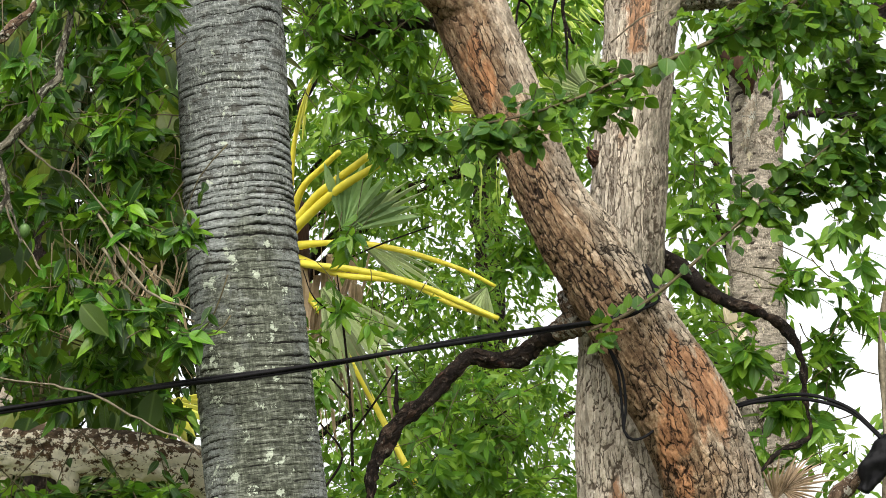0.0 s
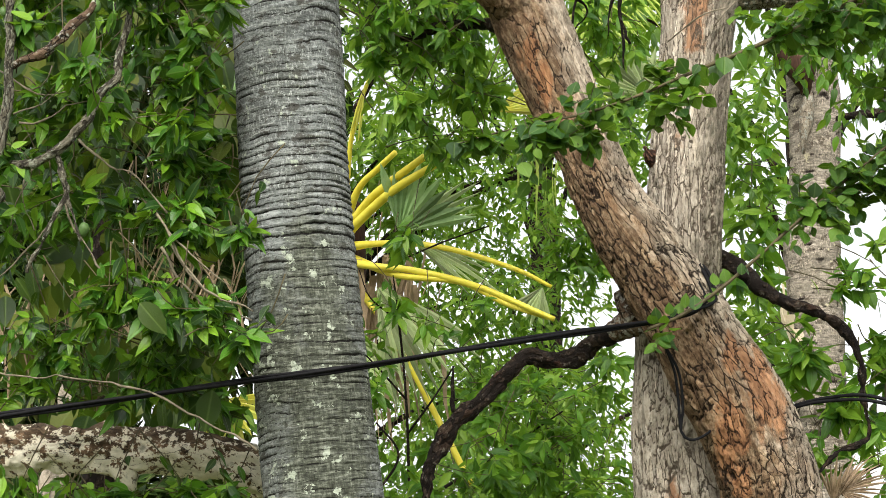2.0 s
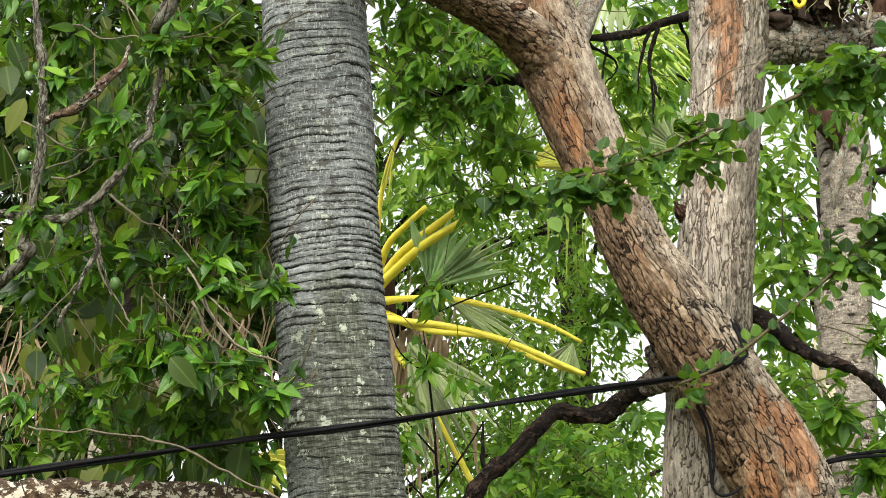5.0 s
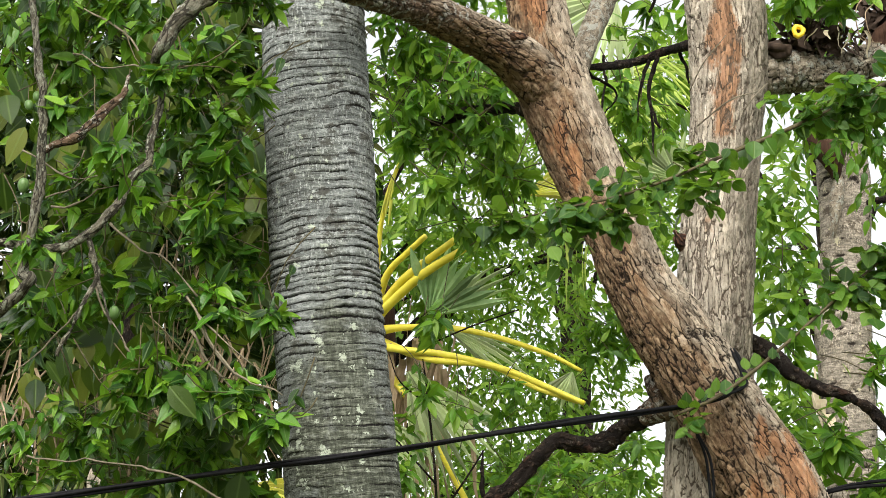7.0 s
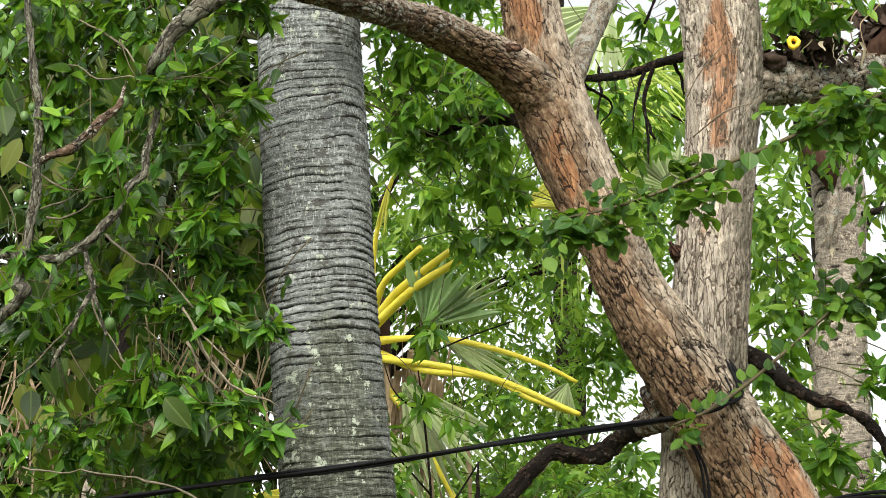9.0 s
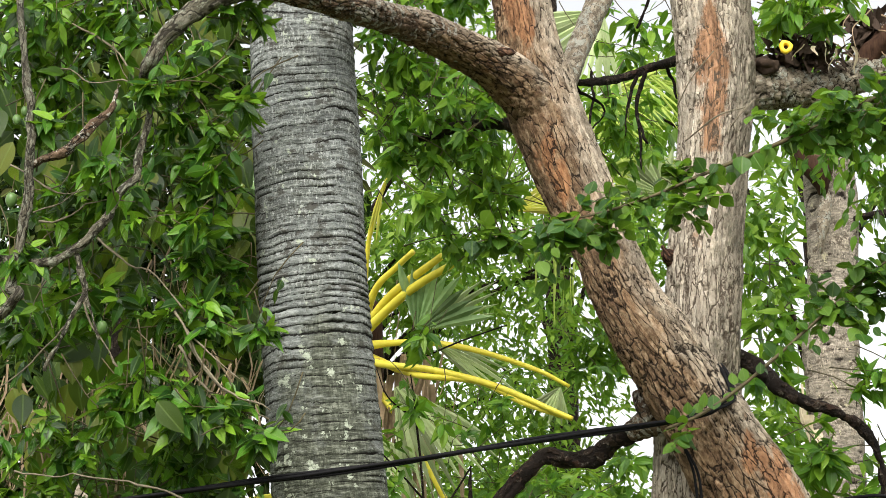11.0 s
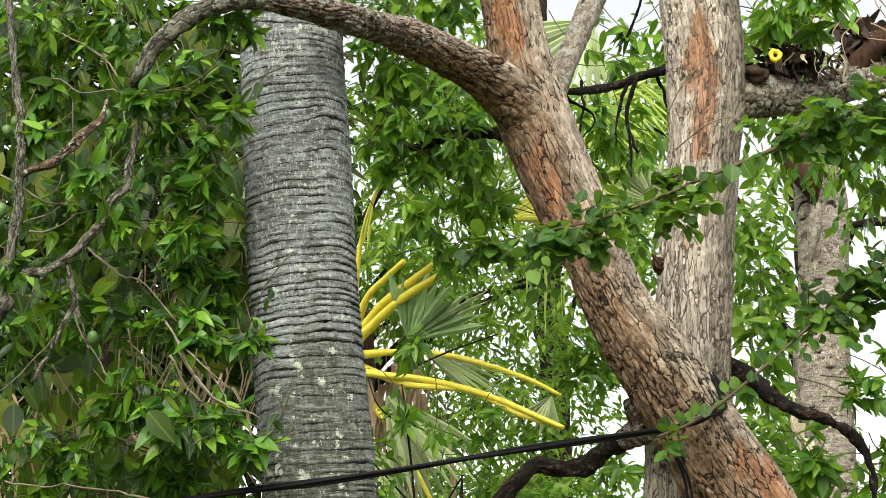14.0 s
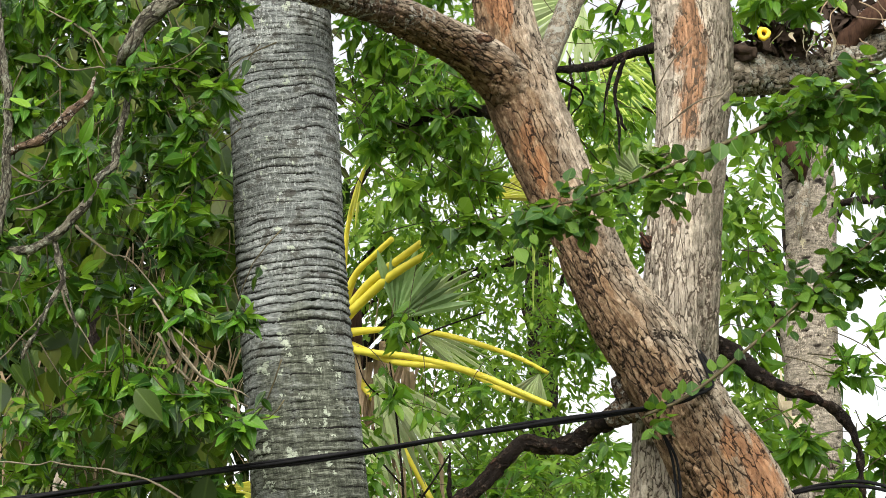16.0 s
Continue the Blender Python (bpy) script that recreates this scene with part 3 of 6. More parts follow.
def lumpy(amount=0.006, freq=20, seed=3):
    def f(th, s, r):
        x, y = np.cos(th) * r, np.sin(th) * r
        a = vnoise(x * freq, y * freq, s * freq * 0.6, seed) + 0.5 * vnoise(x * freq * 3, y * freq * 3, s * freq * 2, seed + 1)
        return amount * (a - 0.75) * 2, np.clip(a * 1.4, 0, 1)

    return f


def ringed(spacing=0.031, depth=0.0036, seed=11, fissures=True, deep=None):
    """Relief of a palm stem: uneven leaf-scar rings with sunk edges and short upright splits."""

    def f(th, s, r):
        x, y = np.cos(th), np.sin(th)
        wob = vnoise(x * 1.4 + 4, y * 1.4, s * 2, seed) * 1.0 + vnoise(x * 3, y * 3, s * 9, seed + 1) * 0.25 + 0.16 * vnoise(x * 20, y * 20, s * 50, seed + 8)
        ph = s / spacing + wob + 5.0 * vnoise(s * 0 + 1, s * 0, s * 2.3, seed + 2) + 1.8 * vnoise(s * 0 + 5, s * 0, s * 11, seed + 12)
        k = np.floor(ph)
        q = ph - k
        gap = 0.2 + 4.4 * vnoise(x * 2.6 + k * 7.3, y * 2.6, k * 3.7, seed + 3) ** 4
        if deep:
            gap = gap * (0.75 + 1.6 * np.clip(1 - np.abs(s - deep[0]) / deep[1], 0, 1)) + 0.5 * np.clip(1 - np.abs(s - deep[0]) / deep[1], 0, 1)
        gap = 1.25 * gap * (0.5 + 1.0 * vnoise(x * 7, y * 7, k * 5.1 + s * 3, seed + 15))
        edge = np.clip(q / (0.055 + 0.15 * np.minimum(gap, 2.0)), 0, 1) * np.clip((1 - q) / 0.04, 0, 1)
        edge = edge * edge * (3 - 2 * edge)
        h = -depth * gap * (1 - edge) + 0.0035 * (0.5 - q) * gap + 0.0016 * (lattice(k.astype(np.int64), k.astype(np.int64) * 0, k.astype(np.int64) * 0, seed) - 0.5)
        w = 0.82 - 0.82 * (1 - edge) * np.clip(gap * 1.5 + 0.45, 0, 1)
        lip = np.clip(1 - np.abs(q - 0.3 - 0.1 * gap) / 0.13, 0, 1) * np.clip(2.2 * vnoise(x * 5, y * 5, k * 2.3, seed + 21) - 0.6, 0, 1)
        w = w + 0.2 * lip * edge
        h = h + 0.0014 * lip
        if fissures:
            cells = int(2 * np.pi * 0.19 / 0.013)
            e = np.clip(cracks(th / (2 * np.pi) * cells + 0.6 * (wob - 1), s / 0.03 + 0.4 * k, cells, seed + 6) / 0.2, 0, 1)
            few = np.clip(vnoise(x * 9, y * 9, s * 22, seed + 7) * 3.0 - 1.6, 0, 1)
            h -= 0.0035 * (1 - e) * few
            w = np.minimum(w, 1 - 0.7 * (1 - e) * few)
        h += 0.003 * (vnoise(x * 9, y * 9, s * 40, seed + 4) - 0.5)
        return h, np.clip(w, 0, 1)

    return f


# ---- leaves ----
def leaf_shape(aspect, stations, fold, curl, tip=1.6, twist=0.0):
    """One leaf along +y, unit long, drawn to a drip tip, folded on its midrib and curled; tip sets how pointed."""
    ts = np.linspace(0, 1, stations + 2)
    verts, faces = [(0, 0, 0)], []
    for t in ts[1:-1]:
        w = aspect * 0.5 * math.sin(math.pi * t ** 0.82) ** 0.85 * (1 - 0.42 * t ** tip)
        z = -curl * t * t
        a = twist * t
        verts += [(-w, t, z + fold * w - a * w), (0, t, z), (w, t, z + fold * w + a * w)]
    verts.append((0, 1, -curl))
    last = len(verts) - 1
    faces += [(0, 2, 1), (0, 3, 2)]
    for i in range(stations - 1):
        a, b = 1 + 3 * i, 4 + 3 * i
        faces += [(a, a + 1, b + 1, b), (a + 1, a + 2, b + 2, b + 1)]
    e = last - 3
    faces += [(e, e + 1, last), (e + 1, e + 2, last)]
    return np.array(verts), faces, np.array([(v[0] / (aspect * 0.5), v[1], 0.0) for v in verts])


def unit(v):
    return v / np.maximum(np.linalg.norm(v, axis=-1, keepdims=True), 1e-9)


class Foliage:
    """Gathers leaves (place, direction, face, size) and the twigs that carry them."""

    def __init__(self, seed):
        self.rng = np.random.default_rng(seed)
        self.pos, self.dirs, self.nor, self.size = [], [], [], []
        self.twigs = []

    def put(self, p, d, n, s):
        self.pos.append(p), self.dirs.append(d), self.nor.append(n), self.size.append(s)

    def sprays(self, origin, heading, length, count, leaf, droop=0.3, spread=0.9, hang=0.35, twig=0.0):
        """Twigs from each origin with leaves set alternately along them."""
        g = self.rng
        n = len(origin)
        heading = unit(heading)
        up = np.array([0, 0, 1.0])
        side = unit(np.cross(heading, up + 0.3 * g.normal(size=(n, 3))))
        down = np.zeros((n, 3))
        down[:, 2] = -1
        for k in range(count):
            t = (k + 0.6 + 0.5 * g.random(n)) / count
            p = origin + heading * (length * t)[:, None] + down * (droop * length * t * t)[:, None]
            s = side * (1 if k % 2 else -1)
            d = unit(heading * 0.75 + s * spread + down * (hang + droop * t)[:, None] + 0.35 * g.normal(size=(n, 3)))
            nn = unit(up + 0.55 * g.normal(size=(n, 3)) + np.array([0, -0.35, 0]))
            keep = g.random(n) < 0.93
            self.put(p[keep], d[keep], nn[keep], (leaf * (0.65 + 0.6 * g.random(n)))[keep])
        if twig:
            for i in range(n):
                q = [origin[i] + heading[i] * length[i] * t + down[i] * droop * length[i] * t * t for t in (0, 0.5, 1)]
                self.twigs.append([(*q[0], twig), (*q[1], twig * 0.7), (*q[2], twig * 0.3)])

    def tufts(self, centre, half, depth, n, leaf, length=0.2, droop=0.6, twig=0.0025):
        """Twigs through an ellipsoid, each with a few side leaves and a drooping whorl at its end."""
        g = self.rng
        v = unit(g.normal(size=(n, 3))) * (g.random((n, 1)) ** 0.5)
        end = np.array(centre) + v * np.array([half[0], depth, half[1]])
        head = unit(v * 0.45 + 0.55 * g.normal(size=(n, 3)) + np.array([0.1, -0.45, -0.25]))
        ln = length * (0.6 + 0.8 * g.random(n))
        base = end - head * ln[:, None] + np.array([0, 0, 1.0]) * (0.15 * ln)[:, None]
        side = unit(np.cross(head, np.array([0, 0, 1.0]) + 0.3 * g.normal(size=(n, 3))))
        rise = np.cross(side, head)
        down = np.array([0, 0, -1.0])
        whole = leaf * (0.8 + 0.45 * g.random(n))
        for k in range(4):
            t = 0.4 + 0.14 * k + 0.06 * g.random(n)
            p = base + (end - base) * t[:, None]
            d = unit(head * 0.7 + side * (0.9 if k % 2 else -0.9) + down * 0.45 + 0.35 * g.normal(size=(n, 3)))
            keep = g.random(n) < 0.8
            self.put(p[keep], d[keep], unit(-down + head * 0.4 + 0.4 * g.normal(size=(n, 3)))[keep], (whole * (0.6 + 0.4 * g.random(n)))[keep])
        for k in range(8):
            a = 2 * np.pi * (k + 0.7 * g.random(n)) / 8
            round_ = np.cos(a)[:, None] * side + np.sin(a)[:, None] * rise
            d = unit(head * (0.35 + 0.5 * g.random(n))[:, None] + round_ * 0.75 + down * (droop * (0.4 + g.random(n)))[:, None])
            keep = g.random(n) < 0.85
            self.put((end + 0.01 * g.normal(size=(n, 3)))[keep], d[keep], unit(head * 0.8 - down * 0.5 + 0.35 * g.normal(size=(n, 3)))[keep], (whole * (0.55 + 0.5 * g.random(n)))[keep])
        for i in range(n):
            mid = (base[i] + end[i]) / 2 + 0.02 * g.normal(size=3)
            self.twigs.append([(*base[i], twig), (*mid, twig * 0.8), (*end[i], twig * 0.45)])

    def mass(self, centre, half, depth, n, leaf, length=0.3, count=9, droop=0.3, hang=0.35, twig=0.0, spread=0.9):
        """Sprays scattered through an ellipsoid: half = (half width, half height)."""
        g = self.rng
        v = unit(g.normal(size=(n, 3))) * (g.random((n, 1)) ** 0.45)
        o = np.array(centre) + v * np.array([half[0], depth, half[1]])
        head = v * 0.6 + g.normal(size=(n, 3)) * 0.6 + np.array([0, -0.15, -0.1])
        ln = length * (0.6 + 0.7 * g.random(n))
        o = o - unit(head) * ln[:, None] * 0.4
        self.sprays(o, head, ln, count, leaf, droop, spread, hang, twig)

    def build(self, parent, mat, aspect=0.4, stations=3, single=0, name="leaf", fold=0.25, curls=(0.05, 0.15, 0.3, -0.05), twig_mat=None, near=None, tip=1.6):
        pos, d, n, s = (np.concatenate(a) for a in (self.pos, self.dirs, self.nor, self.size))
        x = unit(np.cross(d, n))
        z = np.cross(x, d)
        which = self.rng.integers(0, len(curls), len(pos))
        shapes = [leaf_shape(aspect * (0.9 + 0.1 * i), stations, fold * (0.6 + 0.3 * i), c, tip, 0.1 * (i - 1.5)) for i, c in enumerate(curls)]
        order = np.argsort(pos[:, 1] if near is None else np.linalg.norm(pos - np.array(near), axis=1))
        alone = np.zeros(len(pos), dtype=bool)
        alone[order[:single]] = True
        if single:
            data = []
            for v, f, uv in shapes:
                me = bpy.data.meshes.new(name)
                me.from_pydata(v.tolist(), [], [list(q) for q in f])
                me.polygons.foreach_set("use_smooth", np.ones(len(me.polygons), dtype=bool))
                me.attributes.new("grain", "FLOAT_VECTOR", "POINT").data.foreach_set("vector", uv.astype(np.float32).ravel())
                me.materials.append(mat)
                data.append(me)
            inv = parent.matrix_basis.inverted()
            for i in np.nonzero(alone)[0]:
                ob = new(name, data[which[i]])
                ob.parent = parent
                m = Matrix(np.column_stack([x[i] * s[i], d[i] * s[i], z[i] * s[i]]).tolist()).to_4x4()
                m.translation = pos[i].tolist()
                ob.matrix_basis = inv @ m
        vs, fs, gs, off = [], [], [], 0
        for k, (v, f, uv) in enumerate(shapes):
            idx = np.nonzero((which == k) & ~alone)[0]
            if not len(idx):
                continue
            b = np.stack([x[idx], d[idx], z[idx]], axis=1) * s[idx][:, None, None]
            w = pos[idx][:, None] + np.einsum("vk,nkj->nvj", v, b)
            vs.append(w.reshape(-1, 3))
            gs.append(np.tile(uv, (len(idx), 1)))
            base = off + np.arange(len(idx)) * len(v)
            for q in f:
                fs += (base[:, None] + np.array(q)).tolist()
            off += len(idx) * len(v)
        ob = None
        if vs:
            ob = tagged(under(mesh_object("foliage", np.vstack(vs), fs, mat, vectors=np.vstack(gs)), parent), kind="stuff")
        if self.twigs:
            tagged(under(bundle("twig_growth", self.twigs, twig_mat, None, 0.08, 4), parent), kind="stuff")
        return ob


def pleated_fan(name, hub, toward, face, radius, spread, blades, mat, parent, seed=0, split=0.5, droop=0.12, label=""):
    """A pleated fan leaf: folded blades from one hub, joined near it and split towards the tips."""
    g = np.random.default_rng(seed)
    hub, d, n = np.array(hub), unit(np.array(toward, dtype=float)), unit(np.array(face, dtype=float))
    n = unit(n - d * n.dot(d))
    s = np.cross(d, n)
    vs, fs = [], []
    for i in range(blades):
        a = math.radians(spread) * ((i + 0.5) / blades - 0.5)
        half = math.radians(spread) / blades * 0.5
        ln = radius * (0.8 + 0.25 * g.random()) * (1 - 0.25 * abs(a) / math.radians(spread))
        sag = droop * (0.6 + 0.8 * g.random())
        base = len(vs)
        for t, w in ((0.03, 1.0), (split * 0.55, 1.0), (split, 1.0), (0.5 + split / 2, 0.6), (1.0, 0.04)):
            for e, zz in ((-1, 0.0), (0, 1.0), (1, 0.0)):
                ang = a + e * half * w * (1.0 if t <= split else split / t)
                p = hub + ln * t * (math.cos(ang) * d + math.sin(ang) * s) + n * (zz * half * ln * min(t, split) * 0.9 * w)
                p = p + np.array([0, 0, -sag * ln * t ** 2.5])
                vs.append(p)
        for k in range(4):
            q = base + 3 * k
            fs += [[q, q + 1, q + 4, q + 3], [q + 1, q + 2, q + 5, q + 4]]
    return under(mesh_object(name, vs, fs, mat, None, label, False), parent)


def ribbons(name, tops, length, width, mat, parent, seed=0, label="", sway=0.12, single=False):
    """Dead leaf blades that hang in a curtain, each folded along its middle."""
    g = np.random.default_rng(seed)
    vs, fs = [], []
    for p in tops:
        if single:
            vs, fs = [], []
        ln, w = length * (0.6 + 0.6 * g.random()), width * (0.6 + 0.8 * g.random())
        yaw = g.random() * 3.1
        sx, sy = math.cos(yaw), math.sin(yaw) * 0.6
        lean = g.normal(size=2) * sway
        base = len(vs)
        for t in (0, 0.25, 0.5, 0.75, 1.0):
            ww = w * (1 - 0.85 * t ** 2) * 0.5
            c = np.array([p[0] + lean[0] * ln * t + 0.33 * sway * math.sin(5 * t + yaw) * min(1.0, ln), p[1] + lean[1] * ln * t, p[2] - ln * t])
            vs += [c + np.array([-sx * ww, -sy * ww, 0]), c + np.array([-sy, sx, 0]) * ww * 0.5, c + np.array([sx * ww, sy * ww, 0])]
        for k in range(4):
            q = base + 3 * k
            fs += [[q, q + 1, q + 4, q + 3], [q + 1, q + 2, q + 5, q + 4]]
        if single:
            under(mesh_object(name, vs, fs, mat, None, label, False), parent)
    if single:
        return None
    return tagged(under(mesh_object(name, vs, fs, mat, None, label, False), parent), kind="stuff")


# ---- ground ----
gx = np.linspace(-1, 1, 81)
gx = np.sign(gx) * np.abs(gx) ** 3 * 1500
GX, GY = np.meshgrid(gx, gx)
GZ = 0.05 * (vnoise(GX * 0.8, GY * 0.8, GX * 0, 5) - 0.9)
gi, gj = np.meshgrid(np.arange(80), np.arange(80), indexing="ij")
ground = mesh_object("ground", np.stack([GX, GY, GZ], -1).reshape(-1, 3), np.stack([gi * 81 + gj, gi * 81 + gj + 1, (gi + 1) * 81 + gj + 1, (gi + 1) * 81 + gj], -1).reshape(-1, 4), M["ground"])
tagged(ground, "ground covered with leaf litter and low grass", "ground", kind="structure")


# ---- ringed palm stem ----
palm = thing("palm_tree", "tall palm with a grey ringed stem and lichen spots", "palm tree", at=(-0.2, 6.5, 0))
stem_low, stem_high = (-0.354, 6.500, 1.951, 0.2014), (-0.527, 6.500, 4.191, 0.1811)
lean = [(a - b) / (stem_high[2] - stem_low[2]) for a, b in zip(stem_high[:2], stem_low[:2])]
under(limb("trunk", [(-0.324, 6.500, 1.615, 0.2058), (-0.358, 6.500, 1.985, 0.2024), (-0.397, 6.500, 2.332, 0.1967), (-0.436, 6.500, 2.721, 0.1927), (-0.471, 6.500, 3.119, 0.1902), (-0.489, 6.500, 3.448, 0.1906), (-0.508, 6.500, 3.719, 0.1889), (-0.524, 6.500, 4.018, 0.1836), (-0.537, 6.500, 4.278, 0.1820), (-0.559, 6.500, 4.723, 0.1804)], M["palm"], None, 0.0032, 190, ringed(deep=(1.36, 0.28)), "", [(-0.425, 6.350, 2.755, 0.0938), (-0.375, 6.350, 2.612, 0.1214), (-0.496, 6.350, 2.489, 0.1119), (-0.331, 6.350, 2.428, 0.1395), (-0.405, 6.350, 2.278, 0.1021), (-0.292, 6.350, 2.128, 0.1388), (-0.346, 6.350, 1.943, 0.1570), (-0.394, 6.350, 2.072, 0.1388), (-0.265, 6.350, 2.296, 0.1113)]), palm)
under(limb("trunk_base", [(stem_low[0] - lean[0] * (stem_low[2] + 0.1) + 0.08, 6.5, -0.1, 0.27), (stem_low[0] - lean[0] * (stem_low[2] - 0.5), 6.5, 0.5, 0.23), (-0.324, 6.500, 1.615, 0.2058)], M["palm"], None, 0.02, 60, ringed()), palm)
under(limb("trunk_top", [(-0.559, 6.500, 4.723, 0.1804), (-0.601, 6.500, 5.752, 0.1851), (-0.665, 6.500, 7.279, 0.2009)], M["palm"], None, 0.02, 60, ringed()), palm)


# ---- forked tree ----
tree = thing("forked_tree", "large forked tree with plated tan bark", "tree", at=(1.1, 7.4, 0))
# Right side darkened in the bark colour, as light comes from the left.
under(limb("trunk", [(1.034, 7.550, 1.934, 0.2345), (1.030, 7.550, 2.039, 0.2269), (1.001, 7.550, 2.332, 0.1997), (0.993, 7.550, 2.624, 0.1761), (1.010, 7.500, 3.010, 0.1563), (1.037, 7.500, 3.449, 0.1481), (1.076, 7.500, 3.804, 0.1442), (1.109, 7.500, 4.168, 0.1602), (1.091, 7.500, 4.539, 0.1603), (1.078, 7.500, 4.690, 0.1543)], M["bark_pale"], None, 0.006, 160, flaked(0.03, 0.17, 0.011, 0.006, 21, 0.008, 0.2), "upright pale grey trunk", [(1.058, 7.300, 4.315, 0.070), (1.035, 7.300, 4.195, 0.070), (1.080, 7.300, 4.051, 0.070), (1.049, 7.300, 3.921, 0.060), (1.085, 7.300, 4.195, 0.0794), (1.041, 7.300, 4.004, 0.0562), (1.057, 7.300, 3.958, 0.0674), (0.988, 7.300, 3.472, 0.0397), (0.927, 7.300, 2.030, 0.0535)], aged_shaded=(1.0, -0.25, 0.0)), tree)
under(limb("trunk_base", [(1.085, 7.500, -0.069, 0.4276), (1.077, 7.500, 1.040, 0.3306), (1.045, 7.550, 1.782, 0.2543), (1.035, 7.550, 1.956, 0.2323)], M["bark_pale"], None, 0.02, 60, flaked(0.03, 0.16, 0.01, 0.005, 21, 0.008, 0.2)), tree)
under(limb("trunk_top", [(1.077, 7.500, 4.665, 0.1541), (1.076, 7.600, 6.174, 0.1425), (1.087, 7.700, 7.401, 0.0985)], M["bark_pale"], None, 0.02, 60, flaked(0.03, 0.16, 0.01, 0.005, 21, 0.008, 0.2)), tree)
under(limb("leaning_limb", [(1.266, 7.080, 1.913, 0.1817), (1.256, 7.080, 1.995, 0.1775), (1.232, 7.080, 2.129, 0.1745), (1.146, 7.060, 2.351, 0.1752), (1.017, 7.060, 2.583, 0.1650), (0.915, 7.080, 2.769, 0.1574), (0.801, 7.120, 2.971, 0.1439), (0.681, 7.160, 3.170, 0.1303), (0.580, 7.200, 3.441, 0.1232), (0.478, 7.250, 3.723, 0.1383), (0.374, 7.280, 4.021, 0.1426), (0.323, 7.300, 4.243, 0.1217), (0.290, 7.350, 4.480, 0.1146), (0.265, 7.380, 4.641, 0.1112)], M["bark"], None, 0.0055, 160, flaked(0.022, 0.13, 0.014, 0.006, 31, 0.01, 0.2, (1.3, 1.8, 0.6)), "leaning limb with deeply furrowed brown bark", [(1.206, 6.900, 2.442, 0.0819), (1.264, 6.900, 2.370, 0.0614), (1.065, 6.900, 2.218, 0.0712), (1.120, 6.900, 2.026, 0.0609), (0.338, 7.100, 3.691, 0.0494), (1.096, 6.900, 2.535, 0.0409), (0.275, 7.250, 4.393, 0.0676), (0.388, 7.100, 3.755, 0.050), (0.437, 7.100, 3.619, 0.045), (1.143, 6.900, 2.520, 0.040), (1.171, 6.900, 2.451, 0.045), (1.224, 6.900, 2.362, 0.035), (1.122, 6.880, 2.228, 0.045), (0.273, 7.200, 4.350, 0.055), (0.317, 7.200, 4.278, 0.050)], aged_shaded=(0.8, -0.25, 0.55)), tree)
under(limb("limb_base", [(1.177, 7.300, -0.025, 0.2855), (1.308, 7.140, 1.265, 0.2108), (1.266, 7.080, 1.923, 0.1796)], M["bark"], None, 0.02, 60, flaked(0.022, 0.13, 0.014, 0.006, 31, 0.01, 0.2)), tree)
under(limb("limb_top", [(0.270, 7.380, 4.616, 0.1111), (0.249, 7.400, 4.900, 0.1082), (0.161, 7.500, 5.841, 0.0875)], M["bark"], None, 0.02, 50, flaked(0.022, 0.13, 0.014, 0.006, 31, 0.01, 0.2)), tree)
under(limb("bough", [(0.482, 7.280, 3.698, 0.0669), (0.398, 7.260, 3.901, 0.1030), (0.285, 7.180, 4.028, 0.1045), (0.158, 7.060, 4.082, 0.0878), (0.034, 6.920, 4.105, 0.0754), (-0.082, 6.760, 4.105, 0.0665), (-0.144, 6.660, 4.092, 0.0624)], M["bark"], None, 0.005, 120, flaked(0.028, 0.08, 0.011, 0.006, 41, 0.008, 0.22), "base of the arched bough", [(0.163, 6.900, 3.962, 0.050), (0.272, 7.000, 3.860, 0.070)], aged_shaded=(0.25, -0.35, 0.9)), tree)
under(limb("bough_arch", [(0.035, 6.930, 4.109, 0.0712), (-0.068, 6.770, 4.105, 0.0655), (-0.173, 6.600, 4.083, 0.0598), (-0.321, 6.250, 3.999, 0.0519), (-0.463, 6.050, 3.967, 0.0436), (-0.591, 5.980, 3.967, 0.0385), (-0.662, 5.960, 3.958, 0.0337)], M["bark_bough"], None, 0.005, 100, flaked(0.026, 0.06, 0.009, 0.006, 42, 0.009, 0.2), "arched bough with dark lichened bark", aged_shaded=(0.0, -0.2, 1.0)), tree)
under(limb("knot", [(0.268, 7.120, 4.126, 0.0111), (0.239, 7.060, 4.119, 0.0264), (0.205, 7.000, 4.104, 0.0240), (0.182, 6.970, 4.105, 0.0087)], M["bark_stub"], None, 0.005, 26, plated(30, 14, 0.012, 57, 0.012), "dark split knot in the fork"), tree)
under(limb("bough_end", [(-0.571, 5.980, 3.973, 0.0384), (-0.717, 5.950, 3.936, 0.0336), (-0.845, 5.950, 3.868, 0.0307), (-0.931, 5.950, 3.778, 0.0279), (-0.973, 5.950, 3.699, 0.0231), (-0.998, 6.000, 3.670, 0.0158), (-1.016, 6.060, 3.645, 0.0113), (-1.040, 6.140, 3.602, 0.0076)], M["bark_grey"], None, 0.006, 40, lumpy(0.006, 46, 43), "pale rough end of the bough"), tree)
under(limb("side_limb", [(1.128, 7.500, 4.094, 0.0811), (1.277, 7.550, 4.140, 0.0913), (1.403, 7.600, 4.165, 0.0898), (1.554, 7.650, 4.174, 0.0739), (1.710, 7.700, 4.236, 0.0675), (1.930, 7.800, 4.352, 0.0616), (2.288, 8.000, 4.575, 0.0513)], M["bark_mottled"], None, 0.006, 80, flaked(0.03, 0.04, 0.012, 0.008, 45, 0.016, 0.22), "short side limb with rough grey bark"), tree)
